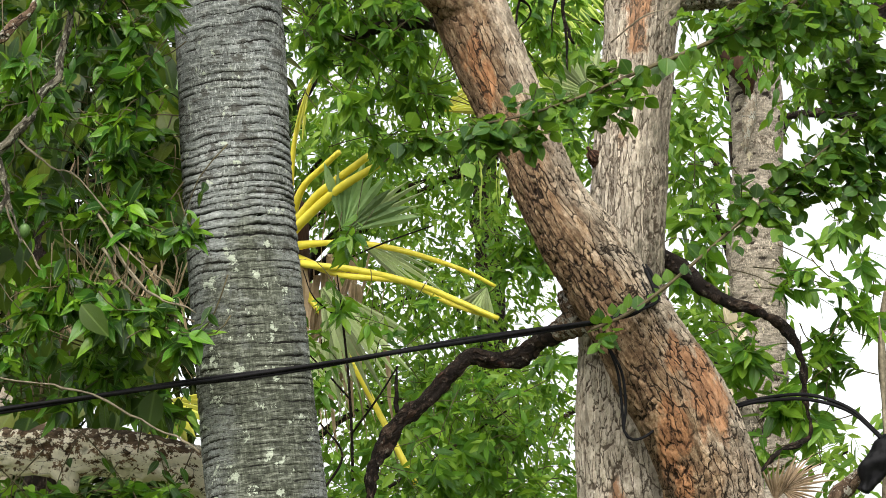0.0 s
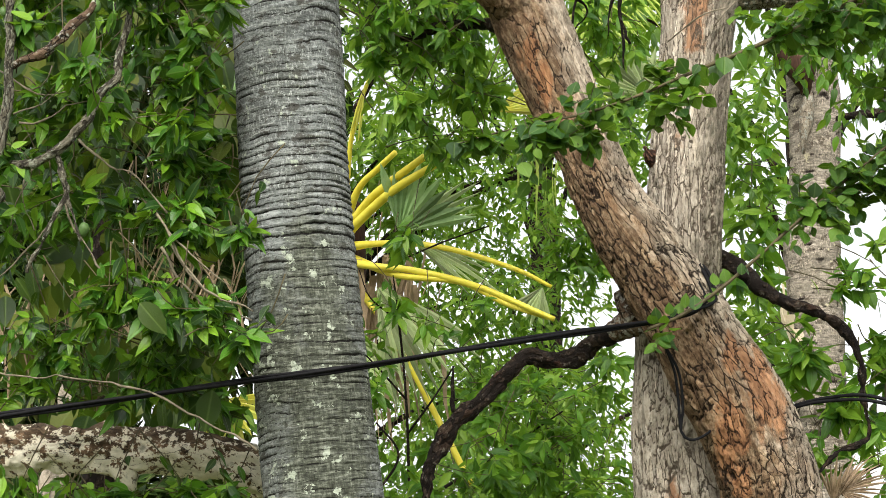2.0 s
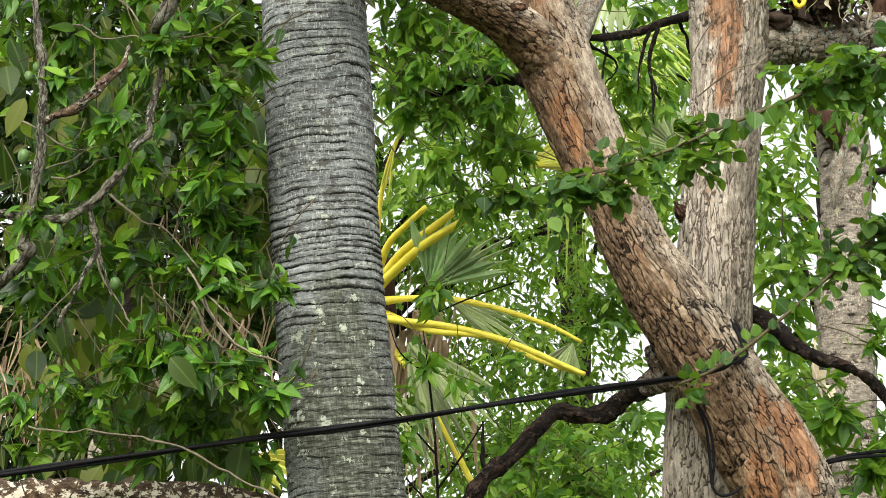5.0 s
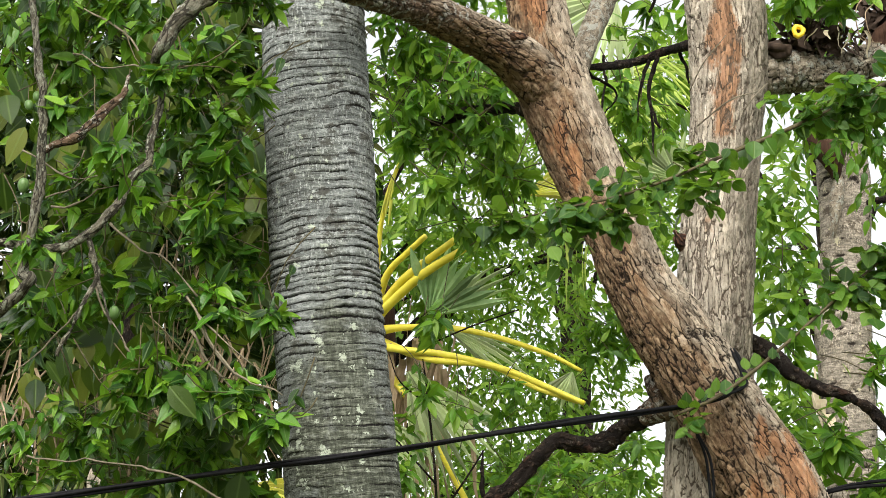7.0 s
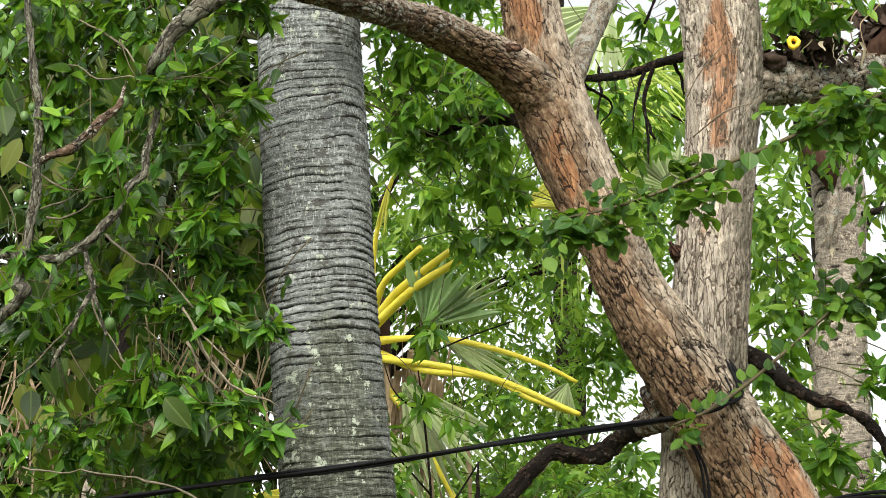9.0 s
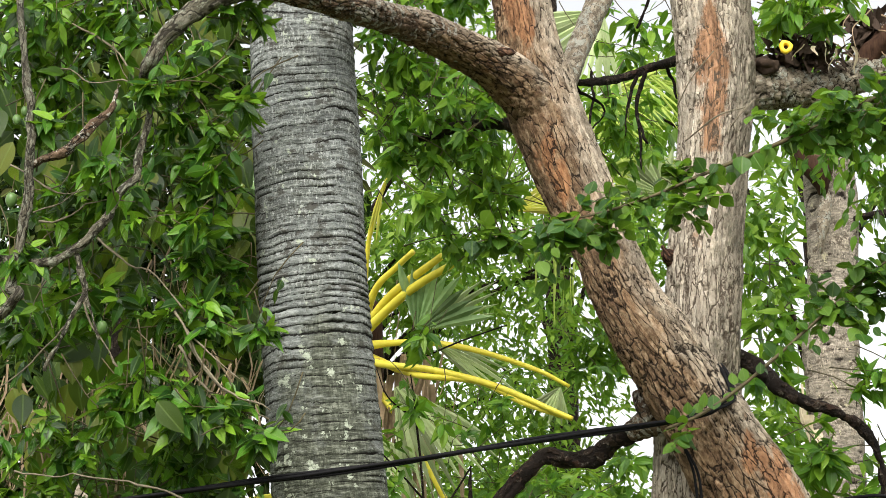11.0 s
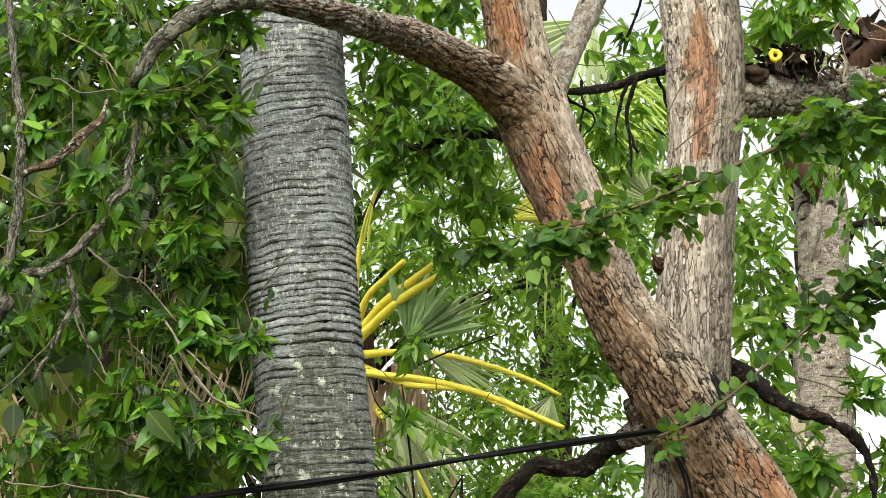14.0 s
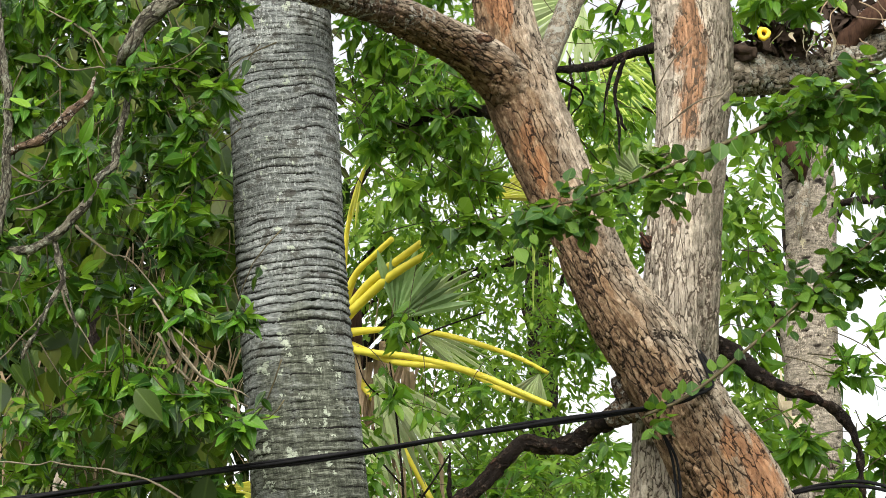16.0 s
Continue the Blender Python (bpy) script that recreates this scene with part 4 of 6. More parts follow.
under(limb("pale_branch", [(0.418, 7.500, 3.973, 0.0457), (0.490, 7.600, 4.177, 0.0490), (0.536, 7.700, 4.324, 0.0499), (0.604, 7.800, 4.506, 0.0508), (0.689, 7.900, 4.722, 0.0544), (0.800, 8.000, 5.059, 0.0508)], M["bark_mottled"], None, 0.012, 32, lumpy(0.004, 30, 6)), tree)
under(limb("dark_branch", [(0.492, 7.700, 4.216, 0.0142), (0.647, 7.850, 4.277, 0.0181), (0.784, 8.000, 4.349, 0.0197), (0.910, 8.000, 4.396, 0.0198), (0.996, 7.700, 4.322, 0.0215), (1.064, 7.500, 4.266, 0.0163)], M["bark_dark"], None, 0.012, 14, lumpy(0.004, 40, 7)), tree)
under(limb("stub", [(0.935, 7.500, 3.388, 0.0295), (0.895, 7.460, 3.402, 0.0271), (0.871, 7.440, 3.420, 0.0203), (0.857, 7.430, 3.446, 0.0101)], M["bark_stub"], None, 0.006, 30, plated(30, 14, 0.012, 55, 0.012), "broken reddish brown branch stub"), tree)
under(limb("drooping_branch", [(0.849, 7.300, 2.755, 0.0367), (0.755, 7.400, 2.711, 0.0389), (0.657, 7.500, 2.672, 0.0375), (0.540, 7.600, 2.609, 0.0350), (0.405, 7.600, 2.623, 0.0341), (0.314, 7.600, 2.564, 0.0340), (0.212, 7.600, 2.452, 0.0340), (0.110, 7.600, 2.367, 0.0320), (0.043, 7.600, 2.262, 0.0301), (-0.009, 7.600, 2.151, 0.0244), (-0.025, 7.600, 2.051, 0.0169), (-0.058, 7.600, 1.875, 0.0094)], M["bark_dark"], None, 0.01, 36, lumpy(0.012, 28, 8), "dark crooked drooping branch", wander=0.006), tree)
under(limb("branch_collar", [(0.868, 7.200, 2.706, 0.0745), (0.798, 7.300, 2.722, 0.0603), (0.753, 7.380, 2.712, 0.0479), (0.717, 7.420, 2.696, 0.0372)], M["bark_bough"], None, 0.008, 40, plated(40, 14, 0.01, 51, 0.008)), tree)
under(limb("broken_stub", [(0.788, 7.250, 2.714, 0.0428), (0.749, 7.280, 2.774, 0.0365), (0.726, 7.300, 2.832, 0.0151)], M["bark_bough"], None, 0.008, 30, plated(40, 14, 0.01, 53, 0.006)), tree)
under(limb("dark_side_branch", [(1.104, 7.500, 3.032, 0.032), (1.215, 7.500, 2.974, 0.031), (1.314, 7.500, 2.878, 0.029), (1.425, 7.500, 2.814, 0.027), (1.559, 7.500, 2.779, 0.02), (1.653, 7.500, 2.695, 0.017), (1.697, 7.500, 2.563, 0.0142), (1.700, 7.500, 2.429, 0.0129), (1.716, 7.500, 2.295, 0.0118), (1.593, 7.450, 2.229, 0.0099), (1.502, 7.400, 2.156, 0.0087), (1.425, 7.300, 2.085, 0.0080)], M["bark_dark"], None, 0.01, 24, lumpy(0.010, 34, 9), "dark crooked side branch", wander=0.006), tree)

fork_leaves = Foliage(101)
for c, half, dep, n in [
    ((-0.698, 6.050, 3.880), (0.085, 0.075), 0.1, 7), ((-0.677, 6.100, 3.589), (0.047, 0.075), 0.08, 4), ((-0.895, 6.350, 3.795), (0.138, 0.098), 0.15, 13),
    ((-0.972, 6.250, 3.608), (0.115, 0.096), 0.15, 9), ((-1.199, 6.250, 3.945), (0.177, 0.118), 0.25, 20), ((-1.445, 6.300, 3.964), (0.160, 0.140), 0.25, 16),
    ((-0.803, 6.300, 3.552), (0.077, 0.077), 0.12, 6), ((-1.395, 6.400, 3.749), (0.180, 0.140), 0.25, 13), ((-0.976, 5.920, 3.598), (0.051, 0.033), 0.04, 4)]:
    fork_leaves.tufts(c, half, dep, max(2, int(n * 1.25)), 0.09)
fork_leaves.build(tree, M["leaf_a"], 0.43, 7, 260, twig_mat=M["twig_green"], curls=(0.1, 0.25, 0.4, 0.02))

crown = Foliage(102)
for c, half, dep, n in [
    ((-0.175, 8.800, 4.728), (0.244, 0.217), 0.5, 42), ((-0.287, 8.800, 5.078), (0.247, 0.137), 0.38, 24), ((0.073, 8.900, 5.058), (0.194, 0.111), 0.4, 18), ((-0.849, 8.600, 5.057), (0.540, 0.108), 0.37, 30), ((0.098, 8.800, 4.384), (0.268, 0.241), 0.5, 50), ((-0.230, 8.900, 4.387), (0.162, 0.216), 0.38, 28),
    ((0.207, 8.900, 4.074), (0.241, 0.094), 0.3, 16), ((0.127, 9.100, 3.866), (0.152, 0.072), 0.2, 9), ((-0.119, 8.900, 3.976), (0.160, 0.080), 0.3, 9), ((0.896, 9.200, 4.481), (0.225, 0.197), 0.38, 22),
    ((0.986, 9.400, 5.096), (0.234, 0.175), 0.4, 14)]:
    crown.tufts(c, half, dep, int(n * 1.05), 0.118, 0.3, 0.8, 0.003)
# Brighter leaf set than the near sprays, so the crown reads lit.
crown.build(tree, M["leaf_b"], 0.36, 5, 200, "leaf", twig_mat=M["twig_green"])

# ---- tree with lichened limb ----
left = thing("lichened_tree", "leafy tree with a white lichened limb", "tree", at=(-3.2, 7.6, 0))
under(limb("trunk", [(-3.25, 7.6, -0.1, 0.28), (-3.2, 7.6, 1.2, 0.22), (-3.1, 7.6, 2.6, 0.19), (-3.0, 7.7, 4.2, 0.15), (-2.9, 7.8, 6.0, 0.08)], M["bark_lichen"], None, 0.03, 40, lumpy(0.015, 12, 12)), left)
under(limb("lichened_limb", [(-3.1, 7.6, 2.35, 0.13), (-1.937, 7.300, 2.226, 0.0937), (-1.676, 7.100, 2.211, 0.0870), (-1.490, 7.050, 2.210, 0.0864), (-1.328, 7.000, 2.214, 0.0818), (-1.124, 7.000, 2.202, 0.0919), (-0.937, 7.000, 2.194, 0.0837), (-0.774, 7.000, 2.182, 0.0817), (-0.679, 7.020, 2.151, 0.0798), (-0.617, 7.080, 2.095, 0.0617), (-0.588, 7.150, 2.007, 0.0456), (-0.574, 7.200, 1.918, 0.0312)], M["bark_lichen"], None, 0.006, 90, lumpy(0.018, 22, 13), "thick limb blotched with white lichen", aged_shaded=(0.0, 0.1, 1.0)), left)
under(limb("limb_knob", [(-1.118, 6.980, 2.182, 0.0720), (-1.090, 6.970, 2.100, 0.0451), (-1.068, 6.970, 2.055, 0.0143)], M["bark_lichen"], None, 0.008, 28, lumpy(0.008, 24, 14)), left)
under(limb("pale_branch", [(-1.445, 6.050, 4.093, 0.0114), (-1.405, 6.000, 3.806, 0.0122), (-1.368, 5.960, 3.576, 0.0129), (-1.341, 5.940, 3.418, 0.0146), (-1.345, 5.940, 3.289, 0.0154), (-1.372, 5.950, 3.085, 0.0154), (-1.389, 5.960, 2.949, 0.0171), (-1.458, 6.000, 2.838, 0.0189), (-2.599, 7.300, 2.302, 0.0427)], M["bark_grey"], None, 0.008, 24, lumpy(0.004, 46, 15), "upright pale branch", wander=0.006), left)
under(limb("mossy_branch", [(-1.350, 5.950, 3.339, 0.0128), (-1.284, 5.940, 3.376, 0.0155), (-1.211, 5.930, 3.415, 0.0155), (-1.143, 5.940, 3.483, 0.0128), (-1.106, 5.970, 3.535, 0.0083), (-1.091, 6.000, 3.584, 0.0056), (-1.087, 6.050, 3.651, 0.0028)], M["bark_bough"], None, 0.006, 24, lumpy(0.006, 50, 16), "crooked branch with dark flaking bark", wander=0.006), left)
under(limb("grey_branch", [(-1.507, 6.000, 3.057, 0.0127), (-1.310, 5.960, 3.025, 0.0162), (-1.233, 5.950, 3.044, 0.0135), (-1.158, 5.940, 3.088, 0.0153), (-1.092, 5.940, 3.156, 0.0154), (-1.053, 5.950, 3.254, 0.0136), (-1.006, 5.950, 3.311, 0.0128), (-1.003, 5.960, 3.390, 0.0119), (-0.969, 5.970, 3.504, 0.0110), (-0.955, 6.000, 3.625, 0.0074)], M["bark_grey"], None, 0.008, 24, lumpy(0.004, 50, 17), "crooked grey branch", wander=0.006), left)
under(limb("hanging_branch", [(-1.188, 5.950, 3.070, 0.0108), (-1.171, 5.940, 2.990, 0.0099), (-1.154, 5.940, 2.926, 0.0090), (-1.200, 5.940, 2.834, 0.0071), (-1.241, 5.950, 2.755, 0.0053), (-1.273, 5.970, 2.677, 0.0036)], M["bark_grey"], None, 0.01, 14, lumpy(0.004, 40, 18), wander=0.01), left)
under(limb("hanging_branch", [(-1.167, 5.940, 2.972, 0.0063), (-1.133, 5.940, 2.862, 0.0054), (-1.102, 5.950, 2.773, 0.0036)], M["bark_grey"], None, 0.01, 10, lumpy(0.003, 40, 18), wander=0.01), left)
for path in [
    [(-1.229, 6.140, 3.110, 0.0057), (-1.202, 6.140, 2.980, 0.0050), (-1.169, 6.140, 2.867, 0.0038), (-1.042, 6.140, 2.680, 0.0025)],
    [(-1.201, 6.140, 2.942, 0.0045), (-1.252, 6.140, 2.848, 0.0038), (-1.330, 6.140, 2.754, 0.0031), (-1.470, 6.140, 2.643, 0.0025)],
    [(-1.353, 6.140, 3.210, 0.0039), (-1.242, 6.140, 3.225, 0.0032), (-1.160, 6.140, 3.268, 0.0025), (-1.038, 6.140, 3.276, 0.0019)],
    [(-1.373, 6.140, 3.239, 0.0032), (-1.292, 6.140, 3.287, 0.0025), (-1.191, 6.140, 3.346, 0.0019)],
    [(-1.390, 6.140, 2.383, 0.0031), (-1.154, 6.140, 2.360, 0.0031), (-0.899, 6.140, 2.312, 0.0037), (-0.753, 6.140, 2.230, 0.0037), (-0.553, 6.140, 2.130, 0.0043)],
    [(-0.874, 6.140, 2.791, 0.0049), (-0.789, 6.140, 2.661, 0.0049), (-0.696, 6.140, 2.577, 0.0044), (-0.577, 6.140, 2.549, 0.0024)],
    [(-0.856, 6.140, 2.819, 0.0044), (-0.762, 6.140, 2.670, 0.0044), (-0.641, 6.140, 2.586, 0.0031)],
    [(-0.687, 6.140, 2.577, 0.0031), (-0.671, 6.140, 2.494, 0.0031), (-0.702, 6.140, 2.402, 0.0024)],
    [(-1.055, 6.140, 3.702, 0.0039), (-1.115, 6.140, 3.782, 0.0039), (-1.175, 6.140, 3.843, 0.0052), (-1.274, 6.140, 3.904, 0.0026)],
    [(-1.360, 6.140, 3.346, 0.0026), (-1.264, 6.140, 3.303, 0.0025), (-1.171, 6.140, 3.317, 0.0019), (-1.079, 6.140, 3.365, 0.0013)],
    [(-1.154, 6.140, 3.152, 0.0045), (-1.055, 6.120, 3.070, 0.0038), (-0.947, 6.100, 3.009, 0.0031), (-0.852, 6.100, 2.896, 0.0025)],
    [(-1.093, 6.140, 3.249, 0.0032), (-0.976, 6.120, 3.205, 0.0025), (-0.863, 6.100, 3.228, 0.0018)],
    [(-1.272, 6.140, 3.075, 0.0032), (-1.319, 6.120, 2.976, 0.0025), (-1.280, 6.100, 2.840, 0.0018)],
    [(-0.888, 6.100, 2.896, 0.0044), (-0.801, 6.100, 2.747, 0.0044), (-0.695, 6.080, 2.633, 0.0037), (-0.564, 6.050, 2.564, 0.0024)],
    [(-0.850, 6.100, 2.840, 0.0031), (-0.755, 6.100, 2.728, 0.0031), (-0.641, 6.080, 2.651, 0.0018)],
    [(-1.304, 6.140, 3.742, 0.0026), (-1.188, 6.140, 3.702, 0.0026), (-1.084, 6.140, 3.712, 0.0032), (-1.018, 6.100, 3.658, 0.0039)],
    [(-1.457, 6.140, 3.404, 0.0032), (-1.322, 6.140, 3.326, 0.0032), (-1.250, 6.140, 3.404, 0.0019)]]:
    under(limb("twig", path, M["twig"], None, 0.03, 7, lumpy(0.0015, 60, 4), wander=0.014), left)
near = Foliage(103)
for c, half, dep, n in [
    ((-0.837, 6.200, 3.187), (0.112, 0.112), 0.15, 12), ((-0.612, 6.100, 2.836), (0.045, 0.027), 0.05, 3), ((-0.826, 6.200, 2.860), (0.130, 0.093), 0.15, 10),
    ((-1.368, 6.300, 2.861), (0.133, 0.114), 0.2, 11), ((-1.005, 6.100, 2.599), (0.163, 0.109), 0.15, 15), ((-0.821, 6.100, 2.526), (0.108, 0.090), 0.12, 9),
    ((-0.590, 6.050, 2.492), (0.036, 0.045), 0.05, 3), ((-0.696, 6.100, 2.563), (0.090, 0.072), 0.1, 6), ((-1.351, 6.300, 2.519), (0.170, 0.113), 0.2, 9), ((-1.109, 6.600, 2.014), (0.120, 0.044), 0.1, 6), ((-0.850, 6.350, 2.423), (0.164, 0.077), 0.15, 10), ((-1.198, 6.400, 2.458), (0.155, 0.078), 0.15, 6), ((-1.386, 6.600, 2.004), (0.140, 0.036), 0.1, 6), ((-0.746, 6.600, 2.042), (0.120, 0.050), 0.1, 6), ((-0.742, 6.500, 2.318), (0.099, 0.059), 0.1, 5), ((-1.001, 6.500, 2.356), (0.158, 0.059), 0.15, 6), ((-1.347, 6.600, 2.368), (0.180, 0.080), 0.15, 7),
    ((-1.126, 6.300, 3.391), (0.173, 0.116), 0.2, 11), ((-1.316, 6.400, 3.339), (0.196, 0.137), 0.2, 12), ((-0.855, 6.300, 3.371), (0.172, 0.115), 0.2, 14),
    ((-1.265, 6.400, 3.078), (0.175, 0.136), 0.2, 9), ((-1.047, 6.400, 2.960), (0.154, 0.115), 0.2, 6), ((-0.744, 6.400, 3.118), (0.058, 0.096), 0.1, 3), ((-1.347, 5.980, 3.037), (0.082, 0.046), 0.05, 5), ((-1.118, 5.980, 3.377), (0.092, 0.046), 0.05, 4), ((-1.316, 5.980, 3.492), (0.074, 0.046), 0.05, 3), ((-1.018, 5.980, 3.168), (0.045, 0.045), 0.04, 2), ((-0.794, 6.500, 3.448), (0.099, 0.138), 0.1, 8), ((-0.777, 6.500, 3.202), (0.088, 0.117), 0.1, 8), ((-0.768, 6.400, 2.960), (0.076, 0.096), 0.1, 6)]:
    near.tufts(c, half, dep, max(2, int(n * 1.35)), 0.09)
near.build(left, M["leaf_a"], 0.43, 7, 290, twig_mat=M["twig_green"], curls=(0.1, 0.25, 0.4, 0.02))
fill = Foliage(104)
for c, half, dep, n in [((-1.489, 7.800, 4.347), (0.609, 0.487), 0.7, 95), ((-1.561, 7.900, 3.425), (0.551, 0.431), 0.6, 24), ((-1.571, 8.000, 2.719), (0.549, 0.334), 0.6, 9)]:
    fill.mass(c, half, dep, n, 0.105, 0.35, 9, 0.35, 0.5)
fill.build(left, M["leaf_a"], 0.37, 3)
for k, (c, w) in enumerate([((-1.469, 6.250, 3.597), 0.03), ((-1.455, 6.300, 3.644), 0.028), ((-1.123, 6.200, 3.630), 0.036), ((-1.485, 6.300, 3.327), 0.04), ((-1.130, 6.150, 2.854), 0.035), ((-1.073, 6.500, 3.223), 0.035)]):
    bm = bmesh.new()
    bmesh.ops.create_uvsphere(bm, u_segments=14, v_segments=10, radius=w / 2)
    for v in bm.verts:
        v.co.z *= 1.35 - 0.15 * v.co.z / w
    me = bpy.data.meshes.new("fruit")
    bm.to_mesh(me)
    bm.free()
    for p in me.polygons:
        p.use_smooth = True
    me.materials.append(M["fruit"])
    ob = new("fruit", me)
    ob.matrix_basis = pose(*c, 8 * k - 20, 5 * k - 12, 0)
    under(ob, left)
    pin = limb("stalk", [(0, 0, w * 0.6, 0.002), (0.002, 0, w * 0.6 + 0.03, 0.0016), (0.006, 0, w * 0.6 + 0.06, 0.0014)], M["twig_green"], None, 0.01, 6)
    pin.parent = ob

# ---- broad-leaved tree behind it ----
broad = thing("broad_leaved_tree", "shaded tree with large drooping olive leaves", "tree", at=(-2.2, 9.0, 0))
under(limb("trunk", [(-2.2, 9.0, -0.1, 0.12), (-1.574, 9.000, 2.074, 0.0796), (-1.565, 9.000, 3.128, 0.0618), (-1.557, 9.000, 3.903, 0.0492), (-1.524, 9.000, 4.829, 0.0309)], M["bark_dark"], None, 0.03, 24, lumpy(0.01, 14, 18)), broad)
big = Foliage(105)
g = big.rng
for c, half, n in [((-1.474, 8.200, 3.545), (0.571, 0.397), 110), ((-1.407, 8.000, 2.767), (0.571, 0.309), 95), ((-1.553, 7.600, 3.955), (0.517, 0.329), 80), ((-1.072, 7.600, 4.251), (0.259, 0.306), 45), ((-0.942, 8.000, 3.951), (0.122, 0.389), 40), ((-0.840, 7.100, 3.417), (0.107, 0.364), 34), ((-1.239, 7.700, 2.468), (0.524, 0.137), 30), ((-0.795, 6.750, 3.222), (0.123, 0.246), 34), ((-1.388, 7.000, 2.873), (0.276, 0.149), 26), ((-0.919, 7.000, 2.579), (0.234, 0.149), 26), ((-1.468, 7.100, 3.687), (0.259, 0.129), 16), ((-1.176, 7.100, 3.462), (0.194, 0.172), 16), ((-0.760, 6.350, 2.440), (0.090, 0.140), 10), ((-0.900, 6.300, 2.620), (0.130, 0.110), 8)]:
    v = unit(g.normal(size=(n, 3))) * g.random((n, 1)) ** 0.4
    o = np.array(c) + v * np.array([half[0], 0.5, half[1]])
    d = unit(np.array([0, -0.1, -1.0]) + 0.55 * g.normal(size=(n, 3)))
    nn = unit(np.array([0, -0.9, 0.6]) + 0.5 * g.normal(size=(n, 3)))
    big.put(o, d, nn, 0.11 + 0.075 * g.random(n))
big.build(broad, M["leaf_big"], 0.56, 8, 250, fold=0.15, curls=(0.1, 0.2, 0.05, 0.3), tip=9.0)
dead_left = thing("dead_palm_fronds", "curtain of dead straw-coloured palm leaves", "dead fronds", at=(-2.0, 9.6, 0))
g = np.random.default_rng(9)
ribbons("thatch", [(x + g.normal() * 0.05, 7.9 + g.normal() * 0.1, (-1.375, 7.900, 2.965)[2] + g.normal() * 0.1) for x in np.linspace((-1.986, 7.900, 2.942)[0], (-1.280, 7.900, 2.942)[0], 60)], 0.5, 0.013, M["straw"], dead_left, 4, sway=0.22)
ribbons("thatch", [(x + g.normal() * 0.04, 8.3 + g.normal() * 0.1, (-0.953, 8.300, 3.160)[2] + g.normal() * 0.08) for x in np.linspace((-1.271, 8.300, 3.010)[0], (-0.751, 8.300, 3.010)[0], 34)], 0.5, 0.014, M["straw_pale"], dead_left, 5, sway=0.22)
ribbons("thatch", [(x + g.normal() * 0.05, 8.6 + g.normal() * 0.1, (-1.130, 8.600, 3.666)[2] + g.normal() * 0.1) for x in np.linspace((-1.440, 8.600, 3.586)[0], (-0.868, 8.600, 3.586)[0], 46)], 0.42, 0.01, M["straw"], dead_left, 7, sway=0.22)
under(limb("stump", [(-2.0, 9.75, -0.1, 0.16), (-2.0, 9.75, 1.5, 0.1), (-1.802, 9.750, 2.871, 0.0580)], M["back_bark"], None, 0.03, 30, lumpy(0.02, 10, 19)), dead_left)

# ---- fan palm with yellow stalks ----
fan = thing("fan_palm", "fan palm with yellow leaf stalks and pleated leaves", "palm tree", at=(-0.45, 10.2, 0))
under(limb("trunk", [(-0.450, 10.200, -2.456, 0.1753), (-0.461, 10.200, 1.851, 0.1185), (-0.465, 10.200, 3.571, 0.1207), (-0.467, 10.200, 3.853, 0.0758)], M["fibre"], None, 0.03, 40, ringed(0.06, 0.02, 15, False), "fibrous brown stem"), fan)
stalks = []
for path in [
    [(-0.461, 10.100, 3.644, 0.0283), (-0.376, 9.900, 3.823, 0.0190), (-0.272, 9.800, 3.910, 0.0164), (-0.176, 9.700, 3.976, 0.0149)],
    [(-0.463, 10.000, 3.609, 0.0305), (-0.393, 9.900, 3.665, 0.0252), (-0.276, 9.750, 3.768, 0.0236), (-0.026, 9.500, 3.904, 0.0183)],
    [(-0.456, 10.000, 3.563, 0.0305), (-0.391, 9.850, 3.618, 0.0251), (-0.186, 9.650, 3.761, 0.0234), (0.060, 9.450, 3.868, 0.0182)],
    [(-0.447, 10.000, 3.533, 0.0279), (-0.277, 9.800, 3.512, 0.0174), (-0.071, 9.700, 3.492, 0.0161), (0.160, 9.600, 3.431, 0.0146), (0.442, 9.500, 3.318, 0.0121), (0.612, 9.500, 3.231, 0.0097)],
    [(-0.432, 10.000, 3.456, 0.0254), (-0.306, 9.800, 3.395, 0.0186), (-0.071, 9.700, 3.350, 0.0172), (0.244, 9.550, 3.241, 0.0169), (0.617, 9.400, 3.052, 0.0131)],
    [(-0.402, 10.000, 3.471, 0.0229), (-0.159, 9.750, 3.335, 0.0172), (0.159, 9.600, 3.273, 0.0158), (0.384, 9.500, 3.146, 0.0144), (0.592, 9.450, 3.066, 0.0120)],
    [(-0.449, 10.000, 3.778, 0.02), (-0.419, 9.900, 4.063, 0.013), (-0.374, 9.800, 4.237, 0.012), (-0.306, 9.700, 4.393, 0.009)],
    [(-0.431, 10.000, 3.380, 0.0229), (-0.249, 9.900, 3.123, 0.0150), (-0.073, 9.900, 2.826, 0.0149), (0.086, 9.850, 2.513, 0.0172), (0.208, 9.800, 2.264, 0.0171)]]:
    stalks.append(under(limb("leaf_stalk", path, M["stem_yellow"], None, 0.03, 12, None, "bright yellow leaf stalk"), fan))
Fx = lambda a, b: tuple(q - p for p, q in zip(a, b))
